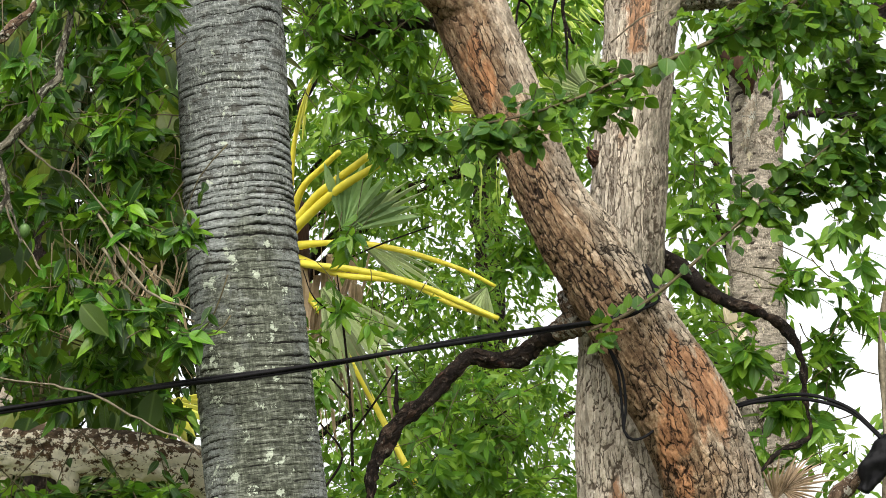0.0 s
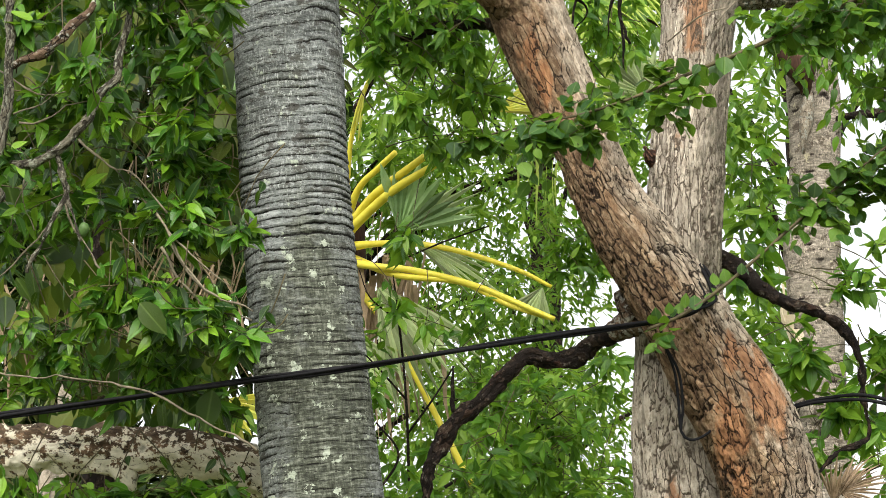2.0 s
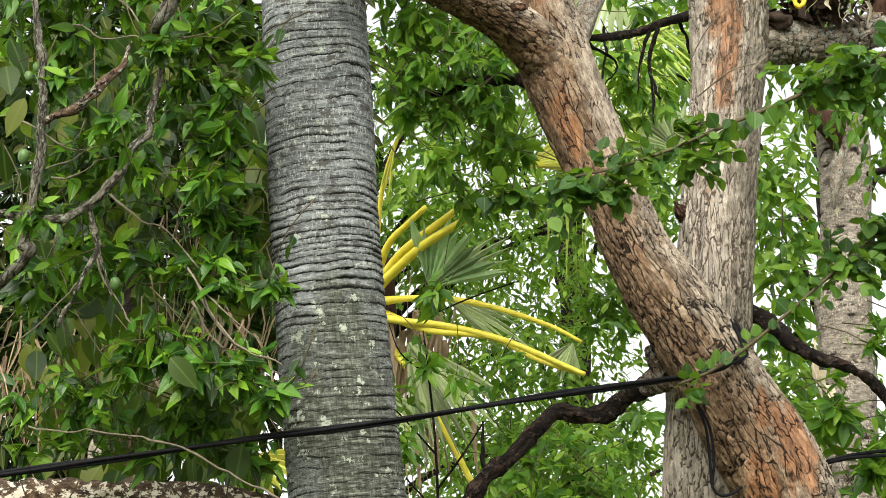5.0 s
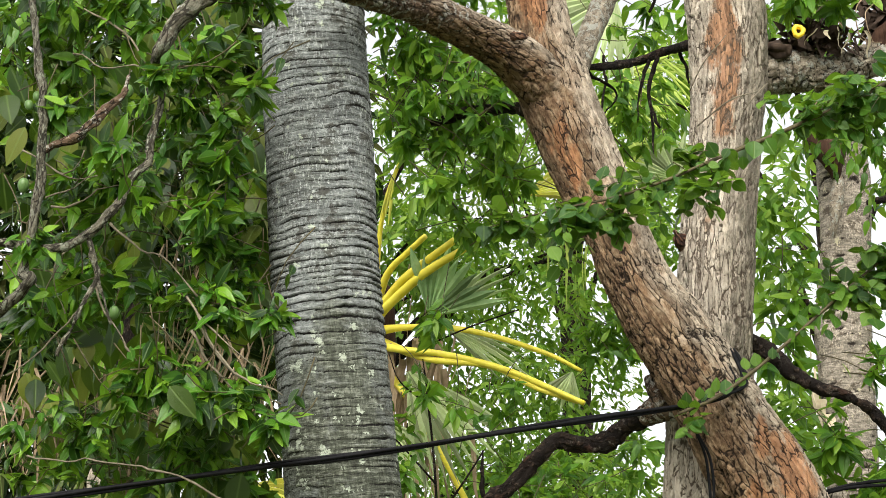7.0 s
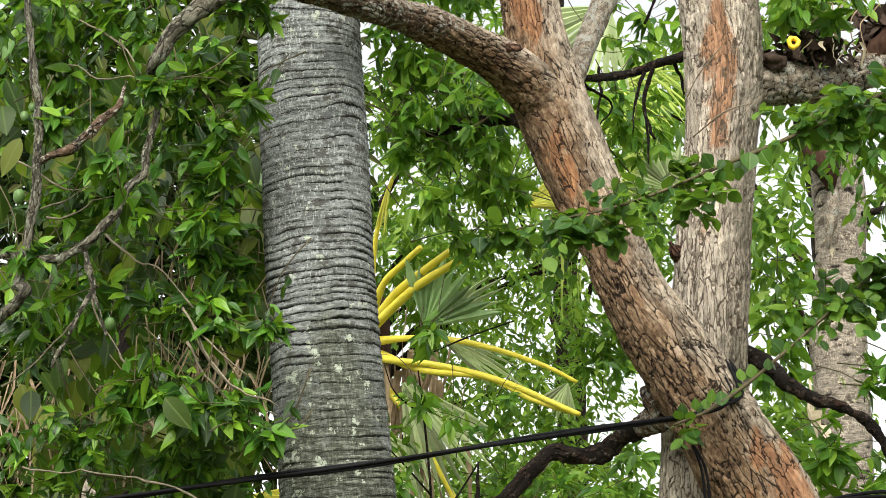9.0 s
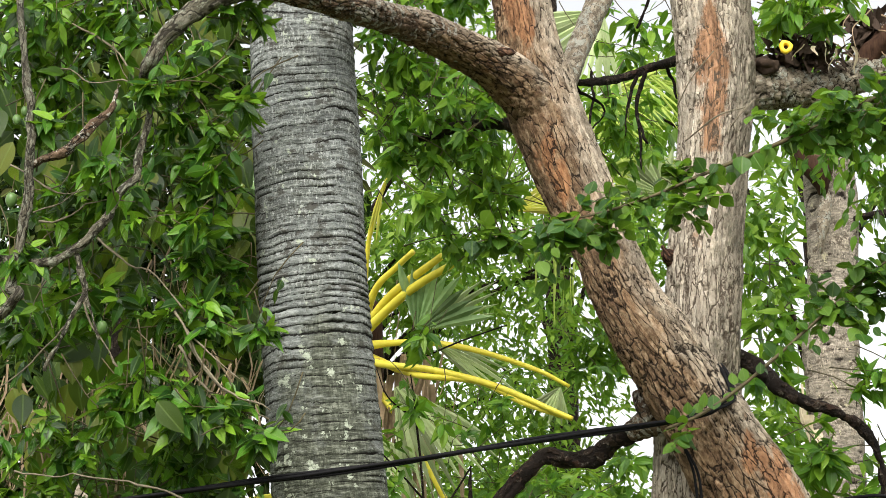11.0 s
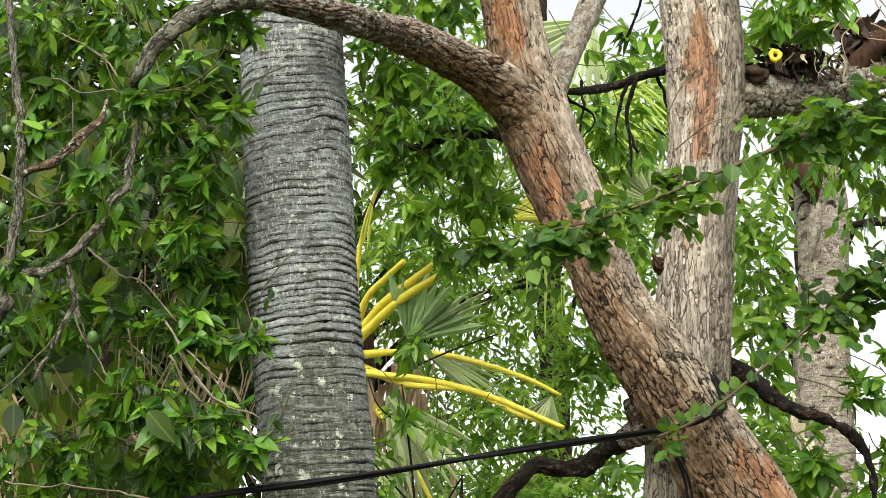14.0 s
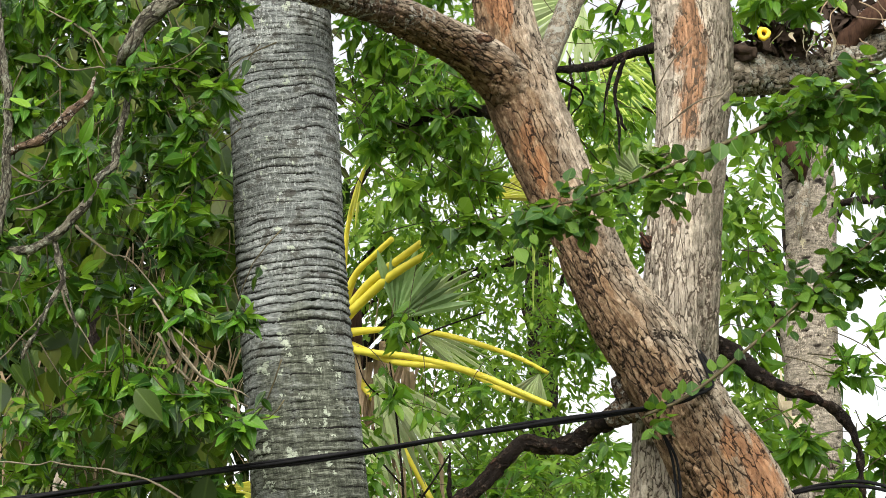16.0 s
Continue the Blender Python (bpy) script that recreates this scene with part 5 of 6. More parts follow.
for hub, tip, r, spread, blades, mat, face in [
    ((-0.157, 9.720, 3.552), (0.003, 9.620, 3.807), 0.45, 98, 10, "fan", (0.25, -0.9, 0.3)),
    ((-0.143, 9.750, 3.558), (0.281, 9.700, 3.795), 0.52, 34, 5, "fan_pale", (0.2, -1, 0.4)),
    ((-0.114, 9.750, 3.534), (0.307, 9.700, 3.306), 0.54, 34, 7, "fan_pale", (0.1, -1, 0.4)),
    ((0.569, 9.500, 3.231), (0.502, 9.500, 3.085), 0.2, 80, 8, "fan_pale", (0.2, -1, 0.3)),
    ((-0.266, 9.500, 3.242), (0.044, 9.400, 2.776), 0.72, 62, 12, "fan_pale", (-0.2, -1, 0.4)),
    ((-0.410, 9.600, 3.029), (-0.262, 9.500, 2.649), 0.50, 80, 11, "fan_pale", (-0.3, -1, 0.2)),
    ((1.131, 9.600, 4.256), (1.046, 9.600, 4.408), 0.3, 160, 18, "fan_pale", (0, -1, 0.3)),
    ((-1.066, 9.900, 2.712), (-0.937, 9.800, 2.527), 0.3, 140, 12, "fan_yellow", (0, -1, 0.3)),
    ((-0.332, 9.700, 4.358), (-0.389, 9.700, 4.082), 0.34, 14, 3, "fan_yellow", (0, -1, 0.1)),
    ((0.332, 9.400, 4.114), (0.447, 9.400, 4.158), 0.3, 60, 7, "fan_yellow", (0, -1, 0.4)),
    ((-1.083, 9.500, 4.442), (-1.037, 9.400, 4.087), 0.3, 80, 10, "fan", (0, -1, 0.6)),
    ((0.907, 10.500, 5.610), (0.640, 10.500, 5.298), 0.6, 110, 14, "fan_pale", (0, -1, 0.3))]:
    holder = min(stalks, key=lambda o: min((Vector(hub) - v.co).length for v in o.data.vertices))
    pleated_fan("fan_leaf", hub, Fx(hub, tip), face, r, spread, blades, M[mat], holder, blades + int(r * 100), 0.72 if r < 0.46 else 0.6, 0.06)
ribbons("thatch", [(x + g.normal() * 0.04, 10.0 + g.normal() * 0.08, (-0.252, 10.000, 3.349)[2] + g.normal() * 0.1) for x in np.linspace((-0.369, 10.000, 2.720)[0], (-0.015, 10.000, 2.719)[0], 34)], 0.75, 0.04, M["straw_pale"], fan, 6)

ribbons("hanging_blade", [(0.430, 9.200, 3.920), (0.466, 9.250, 3.909), (0.497, 9.200, 3.879), (0.530, 9.300, 3.887), (0.574, 9.200, 3.833), (0.605, 9.250, 3.823), (0.631, 9.300, 3.823)], 0.32, 0.017, M["fan_green"], fan, 16, "narrow yellow-green hanging leaf blade", 0.05, True)
ribbons("dead_strip", [(-0.272, 9.900, 3.871), (-0.255, 9.850, 3.692), (-0.237, 9.900, 3.461), (-0.200, 9.900, 3.281)], 0.42, 0.022, M["straw_pale"], fan, 17, "pale dry hanging strip", 0.06, True)

# ---- palm behind on the right ----
back = thing("brown_palm", "palm with a pale brown ringed stem and dry sheaths", "palm tree", at=(2.4, 12, 0))
under(limb("trunk", [(2.342, 12.000, -2.610, 0.2250), (2.473, 12.000, 2.290, 0.1637), (2.457, 12.000, 2.932, 0.1644), (2.446, 12.000, 3.653, 0.1765), (2.440, 12.000, 3.946, 0.1808), (2.476, 12.000, 4.390, 0.1604), (2.491, 12.000, 4.765, 0.1689), (2.483, 12.000, 5.030, 0.1661), (2.481, 12.000, 5.450, 0.1118)], M["back_bark"], None, 0.02, 48, ringed(0.07, 0.012, 25, False)), back)
for top, low, w in [((2.323, 11.800, 5.198, 0.1092), (2.391, 11.750, 4.847, 0.0793), 1)]:
    mid = tuple((a + b) / 2 + (0, -0.06, 0, 0.01)[i] for i, (a, b) in enumerate(zip(top, low)))
    under(limb("leaf_sheath", [top, mid, (*low[:3], low[3] * 0.4)], M["fibre"], None, 0.02, 16, lumpy(0.012, 18, 20)), back)
for hub, tip, r, spread, blades in [((1.788, 8.400, 2.134), (1.930, 8.300, 2.183), 0.25, 130, 18), ((1.754, 8.400, 2.080), (1.774, 8.300, 2.294), 0.26, 60, 8)]:
    pleated_fan("dead_fan_leaf", hub, Fx(hub, tip), (0.1, -1, 0.5), r, spread, blades, M["straw"], back, 77)
for pth in [[(3.162, 11.200, 5.369, 0.0603), (3.069, 11.300, 5.111, 0.0638), (2.942, 11.400, 4.886, 0.0532), (2.850, 11.500, 4.696, 0.0249)], [(3.303, 11.500, 4.514, 0.0286), (3.051, 11.600, 4.656, 0.0287), (2.790, 11.700, 4.712, 0.0288), (2.597, 11.900, 4.728, 0.0219)]]:
    under(limb("old_leaf_stalk", pth, M["bark_dark"], None, 0.03, 12, lumpy(0.006, 20, 22)), back)

def feather(name, path, length, width, count, mat, parent, seed, label=""):
    """A feather frond: a thin rib with folded leaflets that hang on both sides."""
    g2 = np.random.default_rng(seed)
    rib = under(limb(name, path, mat, None, 0.03, 6, None, label), parent)
    line = smooth_path(path, 0.01)[:, :3]
    for i in range(count):
        at = line[int((i + 0.5) / count * (len(line) - 1))]
        go = unit(line[min(len(line) - 1, int((i + 1.5) / count * (len(line) - 1)))] - at)
        for e in (-1, 1):
            d = unit(go * 0.8 + np.array([0, e * 0.35, -0.5 + 0.5 * e]) + 0.12 * g2.normal(size=3))
            w = np.cross(d, np.array([0, -1.0, 0.3]))
            w = unit(w) * width * 0.5
            ln = length * (0.75 + 0.4 * g2.random())
            vs, fs = [], []
            for t, k in ((0, 0.5), (0.35, 1.0), (0.7, 0.8), (1.0, 0.05)):
                c = at + d * ln * t + np.array([0, 0, -0.2 * ln * t * t])
                vs += [c - w * k, c + np.array([0, -0.3 * width * k, 0]), c + w * k]
            for j in range(3):
                b = 3 * j
                fs += [[b, b + 1, b + 4, b + 3], [b + 1, b + 2, b + 5, b + 4]]
            under(mesh_object("leaflet", vs, fs, mat, None, "", False), rib)


feather("feather_frond", [(0.715, 11.600, 5.009, 0.0160), (0.844, 11.600, 5.251, 0.0143), (1.045, 11.600, 5.477, 0.0126), (1.318, 11.600, 5.609, 0.0090)], 0.42, 0.017, 34, M["fan_green"], back, 41, "pale yellow-green feather frond")
feather("feather_frond", [(0.924, 11.800, 4.955, 0.0162), (1.107, 11.800, 5.068, 0.0145), (1.325, 11.800, 5.106, 0.0091)], 0.34, 0.016, 24, M["fan_green"], back, 42)
under(limb("leaf_sheath", [(2.317, 11.750, 5.211, 0.0470), (2.367, 11.700, 5.098, 0.0790), (2.399, 11.720, 5.000, 0.0539), (2.418, 11.760, 4.944, 0.0180)], M["sheath"], None, 0.015, 20, lumpy(0.012, 18, 46), "dark reddish-brown sheath"), back)
under(limb("grey_strip", [(2.406, 11.780, 4.912, 0.0144), (2.405, 11.760, 4.817, 0.0395), (2.384, 11.760, 4.683, 0.0430), (2.370, 11.780, 4.541, 0.0232), (2.367, 11.800, 4.472, 0.0072)], M["bark_mottled"], None, 0.015, 16, lumpy(0.004, 24, 48), "grey dry strip on the stem"), back)
ribbons("dry_strip", [(2.031, 11.000, 3.618), (2.046, 11.000, 3.501), (2.068, 11.000, 3.402), (2.093, 11.000, 3.320), (2.125, 11.000, 3.237), (2.044, 11.000, 2.879), (2.082, 11.000, 2.718)], 0.2, 0.05, M["straw_cream"], back, 44, "cream-coloured torn strip", 0.2, True)

# ---- climbing twigs with round leaves ----
def climber(path, counts, seed, leaf, spots, single):
    ob = thing("climbing_twig", "slender climbing twig with small round leaves", "climbing plant", "climbing twigs", at=path[0][:3])
    under(limb("stem", path, M["twig_green"], None, 0.02, 8, lumpy(0.0008, 60, seed)), ob)
    fo = Foliage(seed)
    line = smooth_path(path, 0.026)[:, :3]
    gg = fo.rng
    d = unit(np.gradient(line, axis=0))
    for k in range(counts):
        s = unit(np.cross(d, np.array([0, -1.0, 0.2])) * (1 if k % 2 else -1) + 0.5 * d + 0.55 * gg.normal(size=d.shape))
        fo.put(line + 0.012 * gg.normal(size=d.shape), s, unit(np.array([0, -0.7, 0.8]) + 0.5 * gg.normal(size=d.shape)), leaf * (0.6 + 0.6 * gg.random(len(line))))
    for c, half, dep, n in spots:
        fo.mass(c, half, dep, n, leaf, 0.14, 7, 0.25, 0.3, 0.0018)
    fo.build(ob, M["leaf_round"], 0.8, 7, single, fold=0.12, curls=(0.05, 0.12, 0.2, 0.0), twig_mat=M["twig_green"], tip=9.0)
    return ob


climber([(1.670, 6.600, 3.859, 0.0105), (1.448, 6.550, 3.725, 0.0093), (1.232, 6.500, 3.614, 0.0081), (1.082, 6.450, 3.537, 0.0080), (0.914, 6.400, 3.456, 0.0069), (0.710, 6.350, 3.355, 0.0058), (0.530, 6.300, 3.282, 0.0049), (0.376, 6.300, 3.248, 0.0038), (0.222, 6.300, 3.212, 0.0028), (0.088, 6.300, 3.173, 0.0019)], 1, 61, 0.06,
    [((0.816, 6.400, 3.430), (0.12, 0.07), 0.08, 10), ((0.530, 6.300, 3.311), (0.076, 0.047), 0.06, 6), ((0.337, 6.300, 3.225), (0.15, 0.055), 0.06, 9), ((0.806, 6.350, 3.325), (0.048, 0.058), 0.05, 5), ((0.145, 6.300, 3.18), (0.11, 0.05), 0.06, 6), ((0.634, 6.380, 3.323), (0.097, 0.054), 0.06, 6), ((0.452, 6.300, 3.202), (0.096, 0.048), 0.06, 4), ((1.645, 6.600, 3.773), (0.120, 0.100), 0.12, 14), ((1.791, 6.700, 3.752), (0.102, 0.102), 0.12, 13), ((1.274, 6.500, 3.656), (0.161, 0.080), 0.12, 14), ((1.439, 6.500, 3.741), (0.162, 0.122), 0.15, 22), ((0.509, 6.300, 3.192), (0.057, 0.047), 0.05, 4)], 300)
climber([(0.773, 6.750, 2.607, 0.0057), (0.895, 6.750, 2.658, 0.0066), (1.018, 6.750, 2.739, 0.0066), (1.164, 6.750, 2.858, 0.0057), (1.290, 6.750, 2.969, 0.0058), (1.427, 6.800, 3.090, 0.0049), (1.555, 6.800, 3.195, 0.0049), (1.749, 6.800, 3.354, 0.0039)], 1, 62, 0.058,
    [((1.406, 6.800, 3.080), (0.093, 0.082), 0.08, 16), ((1.555, 6.800, 3.185), (0.104, 0.083), 0.1, 14), ((1.793, 6.900, 3.323), (0.094, 0.094), 0.1, 14), ((0.843, 6.750, 2.587), (0.040, 0.024), 0.03, 2), ((1.865, 6.900, 3.409), (0.105, 0.188), 0.1, 34), ((1.843, 6.900, 3.628), (0.094, 0.126), 0.1, 26), ((1.723, 6.900, 3.562), (0.084, 0.084), 0.1, 12), ((1.701, 6.900, 3.249), (0.148, 0.085), 0.1, 18), ((1.846, 6.900, 3.184), (0.085, 0.106), 0.1, 14), ((1.579, 6.850, 3.130), (0.083, 0.052), 0.06, 8)], 220)

# ---- tree on the right ----
right = thing("leafy_tree", "slender tree with glossy bright green leaves", "tree", at=(2.6, 9.2, 0))
under(limb("trunk", [(2.75, 9.2, -0.1, 0.09), (2.486, 9.200, 1.825, 0.0332), (2.485, 9.200, 2.472, 0.0250), (2.476, 9.200, 2.914, 0.0195), (2.535, 9.200, 3.249, 0.0126), (2.629, 9.200, 3.676, 0.0085)], M["twig"], None, 0.03, 16, lumpy(0.004, 20, 23)), right)
rl = Foliage(106)
for c, half, dep, n in [
    ((2.260, 8.900, 3.416), (0.190, 0.163), 0.2, 9), ((2.272, 8.800, 3.072), (0.214, 0.187), 0.2, 14), ((1.956, 8.800, 3.153), (0.133, 0.106), 0.2, 6), ((2.091, 9.000, 2.779), (0.162, 0.162), 0.2, 13),
    ((1.607, 9.000, 3.633), (0.163, 0.299), 0.3, 17), ((1.654, 8.300, 4.811), (0.236, 0.079), 0.2, 14), ((1.411, 7.500, 4.464), (0.125, 0.050), 0.08, 7), ((1.561, 7.500, 4.427), (0.080, 0.057), 0.08, 4), ((1.566, 9.000, 3.217), (0.135, 0.161), 0.3, 9), ((1.768, 9.000, 2.834), (0.161, 0.188), 0.3, 11), ((1.919, 9.000, 2.564), (0.161, 0.134), 0.3, 14), ((2.132, 9.000, 2.509), (0.108, 0.108), 0.3, 8), ((1.830, 9.000, 2.351), (0.134, 0.134), 0.3, 9)]:
    rl.tufts(c, half, dep, max(2, int(n * 0.85)), 0.135, 0.26, 0.45, 0.003)
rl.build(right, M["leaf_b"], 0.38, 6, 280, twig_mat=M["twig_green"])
hl = Foliage(109)
for c, half, dep, n in [((1.987, 9.000, 4.462), (0.137, 0.164), 0.3, 13), ((1.774, 9.000, 4.399), (0.195, 0.167), 0.3, 16), ((2.280, 9.000, 4.458), (0.225, 0.141), 0.3, 20), ((1.482, 7.300, 4.534), (0.209, 0.037), 0.12, 10), ((1.679, 9.500, 5.133), (0.179, 0.179), 0.3, 14), ((2.029, 8.800, 4.228), (0.093, 0.200), 0.3, 8)]:
    hl.mass(c, half, dep, int(n * 1.5), 0.075, 0.22, 10, 0.7, 0.9, 0.002)
hl.build(right, M["leaf_b"], 0.42, 4, 0, twig_mat=M["twig_green"])

# ---- understorey and far trees ----
low = thing("young_tree", "young understorey tree with bright green leaves", "tree", at=(0.2, 8.9, 0))
under(limb("trunk", [(0.15, 8.9, -0.1, 0.06), (-0.068, 8.900, 1.065, 0.0155), (-0.103, 8.900, 2.440, 0.0070), (-0.145, 8.900, 2.970, 0.0055), (-0.172, 8.900, 3.185, 0.0031)], M["bark_dark"], None, 0.03, 10), low)

for path in [
    [(-0.103, 8.900, 2.440, 0.0058), (0.012, 8.800, 2.586, 0.0050), (0.112, 8.800, 2.742, 0.0041)], [(-0.145, 8.900, 2.970, 0.0051), (-0.275, 8.800, 3.061, 0.0034), (-0.328, 8.800, 3.194, 0.0026)],
    [(-0.108, 8.900, 2.597, 0.0051), (-0.248, 8.800, 2.744, 0.0041), (-0.353, 8.800, 2.849, 0.0026)], [(-0.041, 8.900, 2.127, 0.0084), (0.299, 8.900, 2.333, 0.0067), (0.617, 8.900, 2.542, 0.0042)],
    [(-0.120, 9.000, 3.284, 0.0042), (0.069, 9.000, 3.366, 0.0043), (0.286, 9.000, 3.443, 0.0035)], [(-0.248, 8.000, 2.075, 0.0060), (-0.131, 8.000, 2.262, 0.0052), (-0.225, 8.000, 2.403, 0.0037)]]:
    under(limb("branch", path, M["bark_dark"], None, 0.03, 7), low)
ll = Foliage(108)
for c, half, dep, n in [((-1.462, 8.000, 2.080), (0.354, 0.095), 0.3, 16), ((-0.948, 7.800, 2.089), (0.228, 0.091), 0.3, 14), ((-1.016, 8.300, 2.485), (0.293, 0.073), 0.3, 10)]:
    ll.mass(c, half, dep, n, 0.1, 0.25, 8, 0.3, 0.4, 0.0025)
ll.build(low, M["leaf_b"], 0.37, 3, 0, twig_mat=M["twig_green"])
yl = Foliage(107)
for c, half, dep, n in [
    ((-0.119, 8.900, 3.347), (0.079, 0.079), 0.1, 5), ((-0.066, 8.900, 2.969), (0.235, 0.131), 0.2, 9), ((0.201, 9.000, 2.984), (0.185, 0.106), 0.2, 6), ((-0.274, 8.800, 2.744), (0.103, 0.232), 0.2, 8), ((-0.216, 8.600, 2.185), (0.150, 0.150), 0.3, 9),
    ((0.215, 8.700, 2.241), (0.278, 0.177), 0.4, 24), ((0.537, 8.900, 2.437), (0.312, 0.234), 0.4, 34), ((0.850, 9.100, 2.779), (0.187, 0.160), 0.3, 12), ((0.637, 8.900, 2.176), (0.363, 0.156), 0.4, 24), ((0.367, 9.200, 2.656), (0.242, 0.108), 0.3, 16), ((0.764, 9.600, 3.394), (0.170, 0.227), 0.3, 26)]:
    yl.tufts(c, half, dep, n, 0.105, 0.25, 0.6, 0.0022)
yl.build(low, M["leaf_b"], 0.36, 4, 220, twig_mat=M["twig_green"])


def far_tree(x, y, h, seed, label, masses, leaf, mat="leaf_far"):
    ob = thing("background_tree", label, "tree", "background trees", at=(x, y, 0))
    under(limb("trunk", [(x, y, -0.1, 0.22), (x + 0.1, y, h * 0.4, 0.17), (x, y + 0.1, h * 0.7, 0.1), (x + 0.1, y, h, 0.03)], M["bark_dark"], None, 0.08, 14, lumpy(0.02, 8, seed)), ob)
    fo = Foliage(seed)
    for c, half, dep, n in masses:
        fo.mass(c, half, dep, n, leaf, 0.5, 9, 0.35, 0.4)
        under(limb("limb", [(x, y, c[2] * 0.75, 0.045), ((x + c[0]) / 2, (y + c[1]) / 2 + 0.3, c[2] * 0.95, 0.025), (*c, 0.008)], M["bark_dark"], None, 0.15, 8), ob)
    fo.build(ob, M[mat], 0.38, 2)
    return ob


# The shade within this tree is put into its leaf colour.
far_tree(-4.5, 13, 9, 201, "dense shaded tree behind the broad leaves", [((-2.439, 12.500, 5.474), (1.274, 1.274), 1.2, 546), ((-2.360, 12.500, 3.723), (1.234, 0.973), 1.0, 624), ((-1.233, 11.500, 4.363), (0.207, 0.897), 0.6, 60), ((-1.141, 13.000, 5.839), (0.478, 1.393), 1.0, 120), ((-1.978, 12.000, 2.246), (1.342, 0.565), 1.0, 390)], 0.19, "leaf_shaded")
far_tree(-0.98, 14.5, 9, 202, "light green tree with sky between its leaves", [((0.069, 14.000, 6.029), (0.852, 0.852), 1.2, 256), ((-0.101, 14.000, 4.747), (0.583, 0.375), 1.0, 148), ((-0.249, 13.000, 4.871), (0.350, 0.311), 0.8, 81), ((0.746, 14.000, 4.920), (0.501, 0.543), 1.0, 121), ((0.484, 14.000, 3.978), (0.907, 0.371), 1.0, 162), ((0.477, 14.000, 3.228), (1.064, 0.491), 1.0, 230), ((0.613, 13.500, 2.392), (1.256, 0.353), 1.0, 250), ((1.420, 13.500, 4.951), (0.243, 0.284), 0.6, 54)], 0.1)
far_tree(3.1, 15.5, 9, 203, "open-crowned tree against the white sky", [((1.603, 15.000, 6.491), (0.644, 0.552), 1.0, 70), ((2.643, 15.000, 6.981), (0.703, 0.562), 1.0, 50), ((2.364, 14.000, 5.139), (0.255, 0.679), 0.8, 70), ((2.308, 14.000, 3.726), (0.458, 0.583), 0.8, 75), ((3.470, 14.000, 2.753), (0.462, 0.378), 0.8, 26), ((3.872, 15.000, 5.965), (0.560, 0.373), 0.8, 16)], 0.15)

far_tree(1.2, 21, 12, 204, "distant pale green tree", [((0.221, 20.000, 7.478), (1.572, 1.512), 1.5, 420), ((0.455, 20.000, 5.360), (1.417, 0.827), 1.5, 198), ((0.679, 20.000, 3.517), (1.749, 0.933), 1.5, 520), ((2.073, 20.000, 7.992), (0.734, 0.796), 1.2, 170), ((1.946, 19.000, 6.701), (0.519, 0.692), 1.2, 110), ((3.630, 20.000, 4.103), (0.832, 1.069), 1.2, 108)], 0.13)

# ---- cables round the limb ----
def cable_path(pts, dz, dy, wave, ph):
    return [(x, y + dy + wave * math.cos(i * 1.7 + ph) * 0.5, z + dz + wave * math.sin(i * 1.7 + ph), r) for i, (x, y, z, r) in enumerate(pts)]


cables = thing("utility_cables", "bundle of black cables tied round the leaning limb", "cable", at=(0.832, 6.900, 2.661))
span = [(-1.553, 6.100, 2.212, 0.0059), (-1.344, 6.120, 2.244, 0.0058), (-1.115, 6.140, 2.278, 0.0058), (-0.884, 6.160, 2.314, 0.0058), (-0.632, 6.180, 2.352, 0.0058), (-0.415, 6.200, 2.381, 0.0058), (-0.196, 6.240, 2.417, 0.0058), (0.064, 6.350, 2.474, 0.0059), (0.298, 6.500, 2.531, 0.0061), (0.521, 6.620, 2.579, 0.0062), (0.733, 6.750, 2.626, 0.0064), (0.863, 6.820, 2.657, 0.0065), (0.961, 6.860, 2.694, 0.0065)]
for dz, dy, ph, tail in [(0.005, 0, 0.0, [(1.031, 6.930, 2.759, 0.0067), (1.018, 6.980, 2.846, 0.0068), (1.000, 7.100, 2.917, 0.0069)]), (-0.005, 0.004, 2.1, [(1.008, 6.930, 2.749, 0.0067), (0.990, 6.970, 2.819, 0.0067), (1.008, 7.050, 2.897, 0.0068)]), (0.0, -0.006, 4.2, [(1.048, 6.950, 2.748, 0.0067), (1.037, 7.000, 2.845, 0.0068), (1.031, 7.120, 2.905, 0.0069)])]:
    under(limb("cable", cable_path(span, dz, dy, 0.003, ph) + tail, M["cable"], None, 0.02, 10), cables)
for dx in (0, 9):
    under(limb("hanging_cable", [(0.820, 6.800, 2.645, 0.0052), (0.845, 6.860, 2.572, 0.0052), ((0.885, 6.900, 2.474, 0.0052)[0] + dx * 0.0016, *(0.885, 6.900, 2.474, 0.0052)[1:]), ((0.900, 6.920, 2.353, 0.0052)[0] + dx * 0.0016, *(0.900, 6.920, 2.353, 0.0052)[1:]), (0.907, 6.930, 2.262, 0.0052), (0.937, 6.930, 2.231, 0.0052), (0.980, 6.940, 2.240, 0.0052), (1.018, 6.960, 2.265, 0.0052)], M["cable"], None, 0.015, 10), cables)
for dz, ph in ((0.0, 0.5), (0.012, 2.0)):
    under(limb("cable", cable_path([(1.298, 7.200, 2.338, 0.0069), (1.376, 7.150, 2.371, 0.0069), (1.473, 7.100, 2.391, 0.0069), (1.600, 7.000, 2.383, 0.0068), (1.732, 6.950, 2.331, 0.0068), (1.819, 6.900, 2.243, 0.0068), (1.994, 6.900, 2.055, 0.0068)], dz, 0, 0.004, ph), M["cable"], None, 0.02, 10), cables)

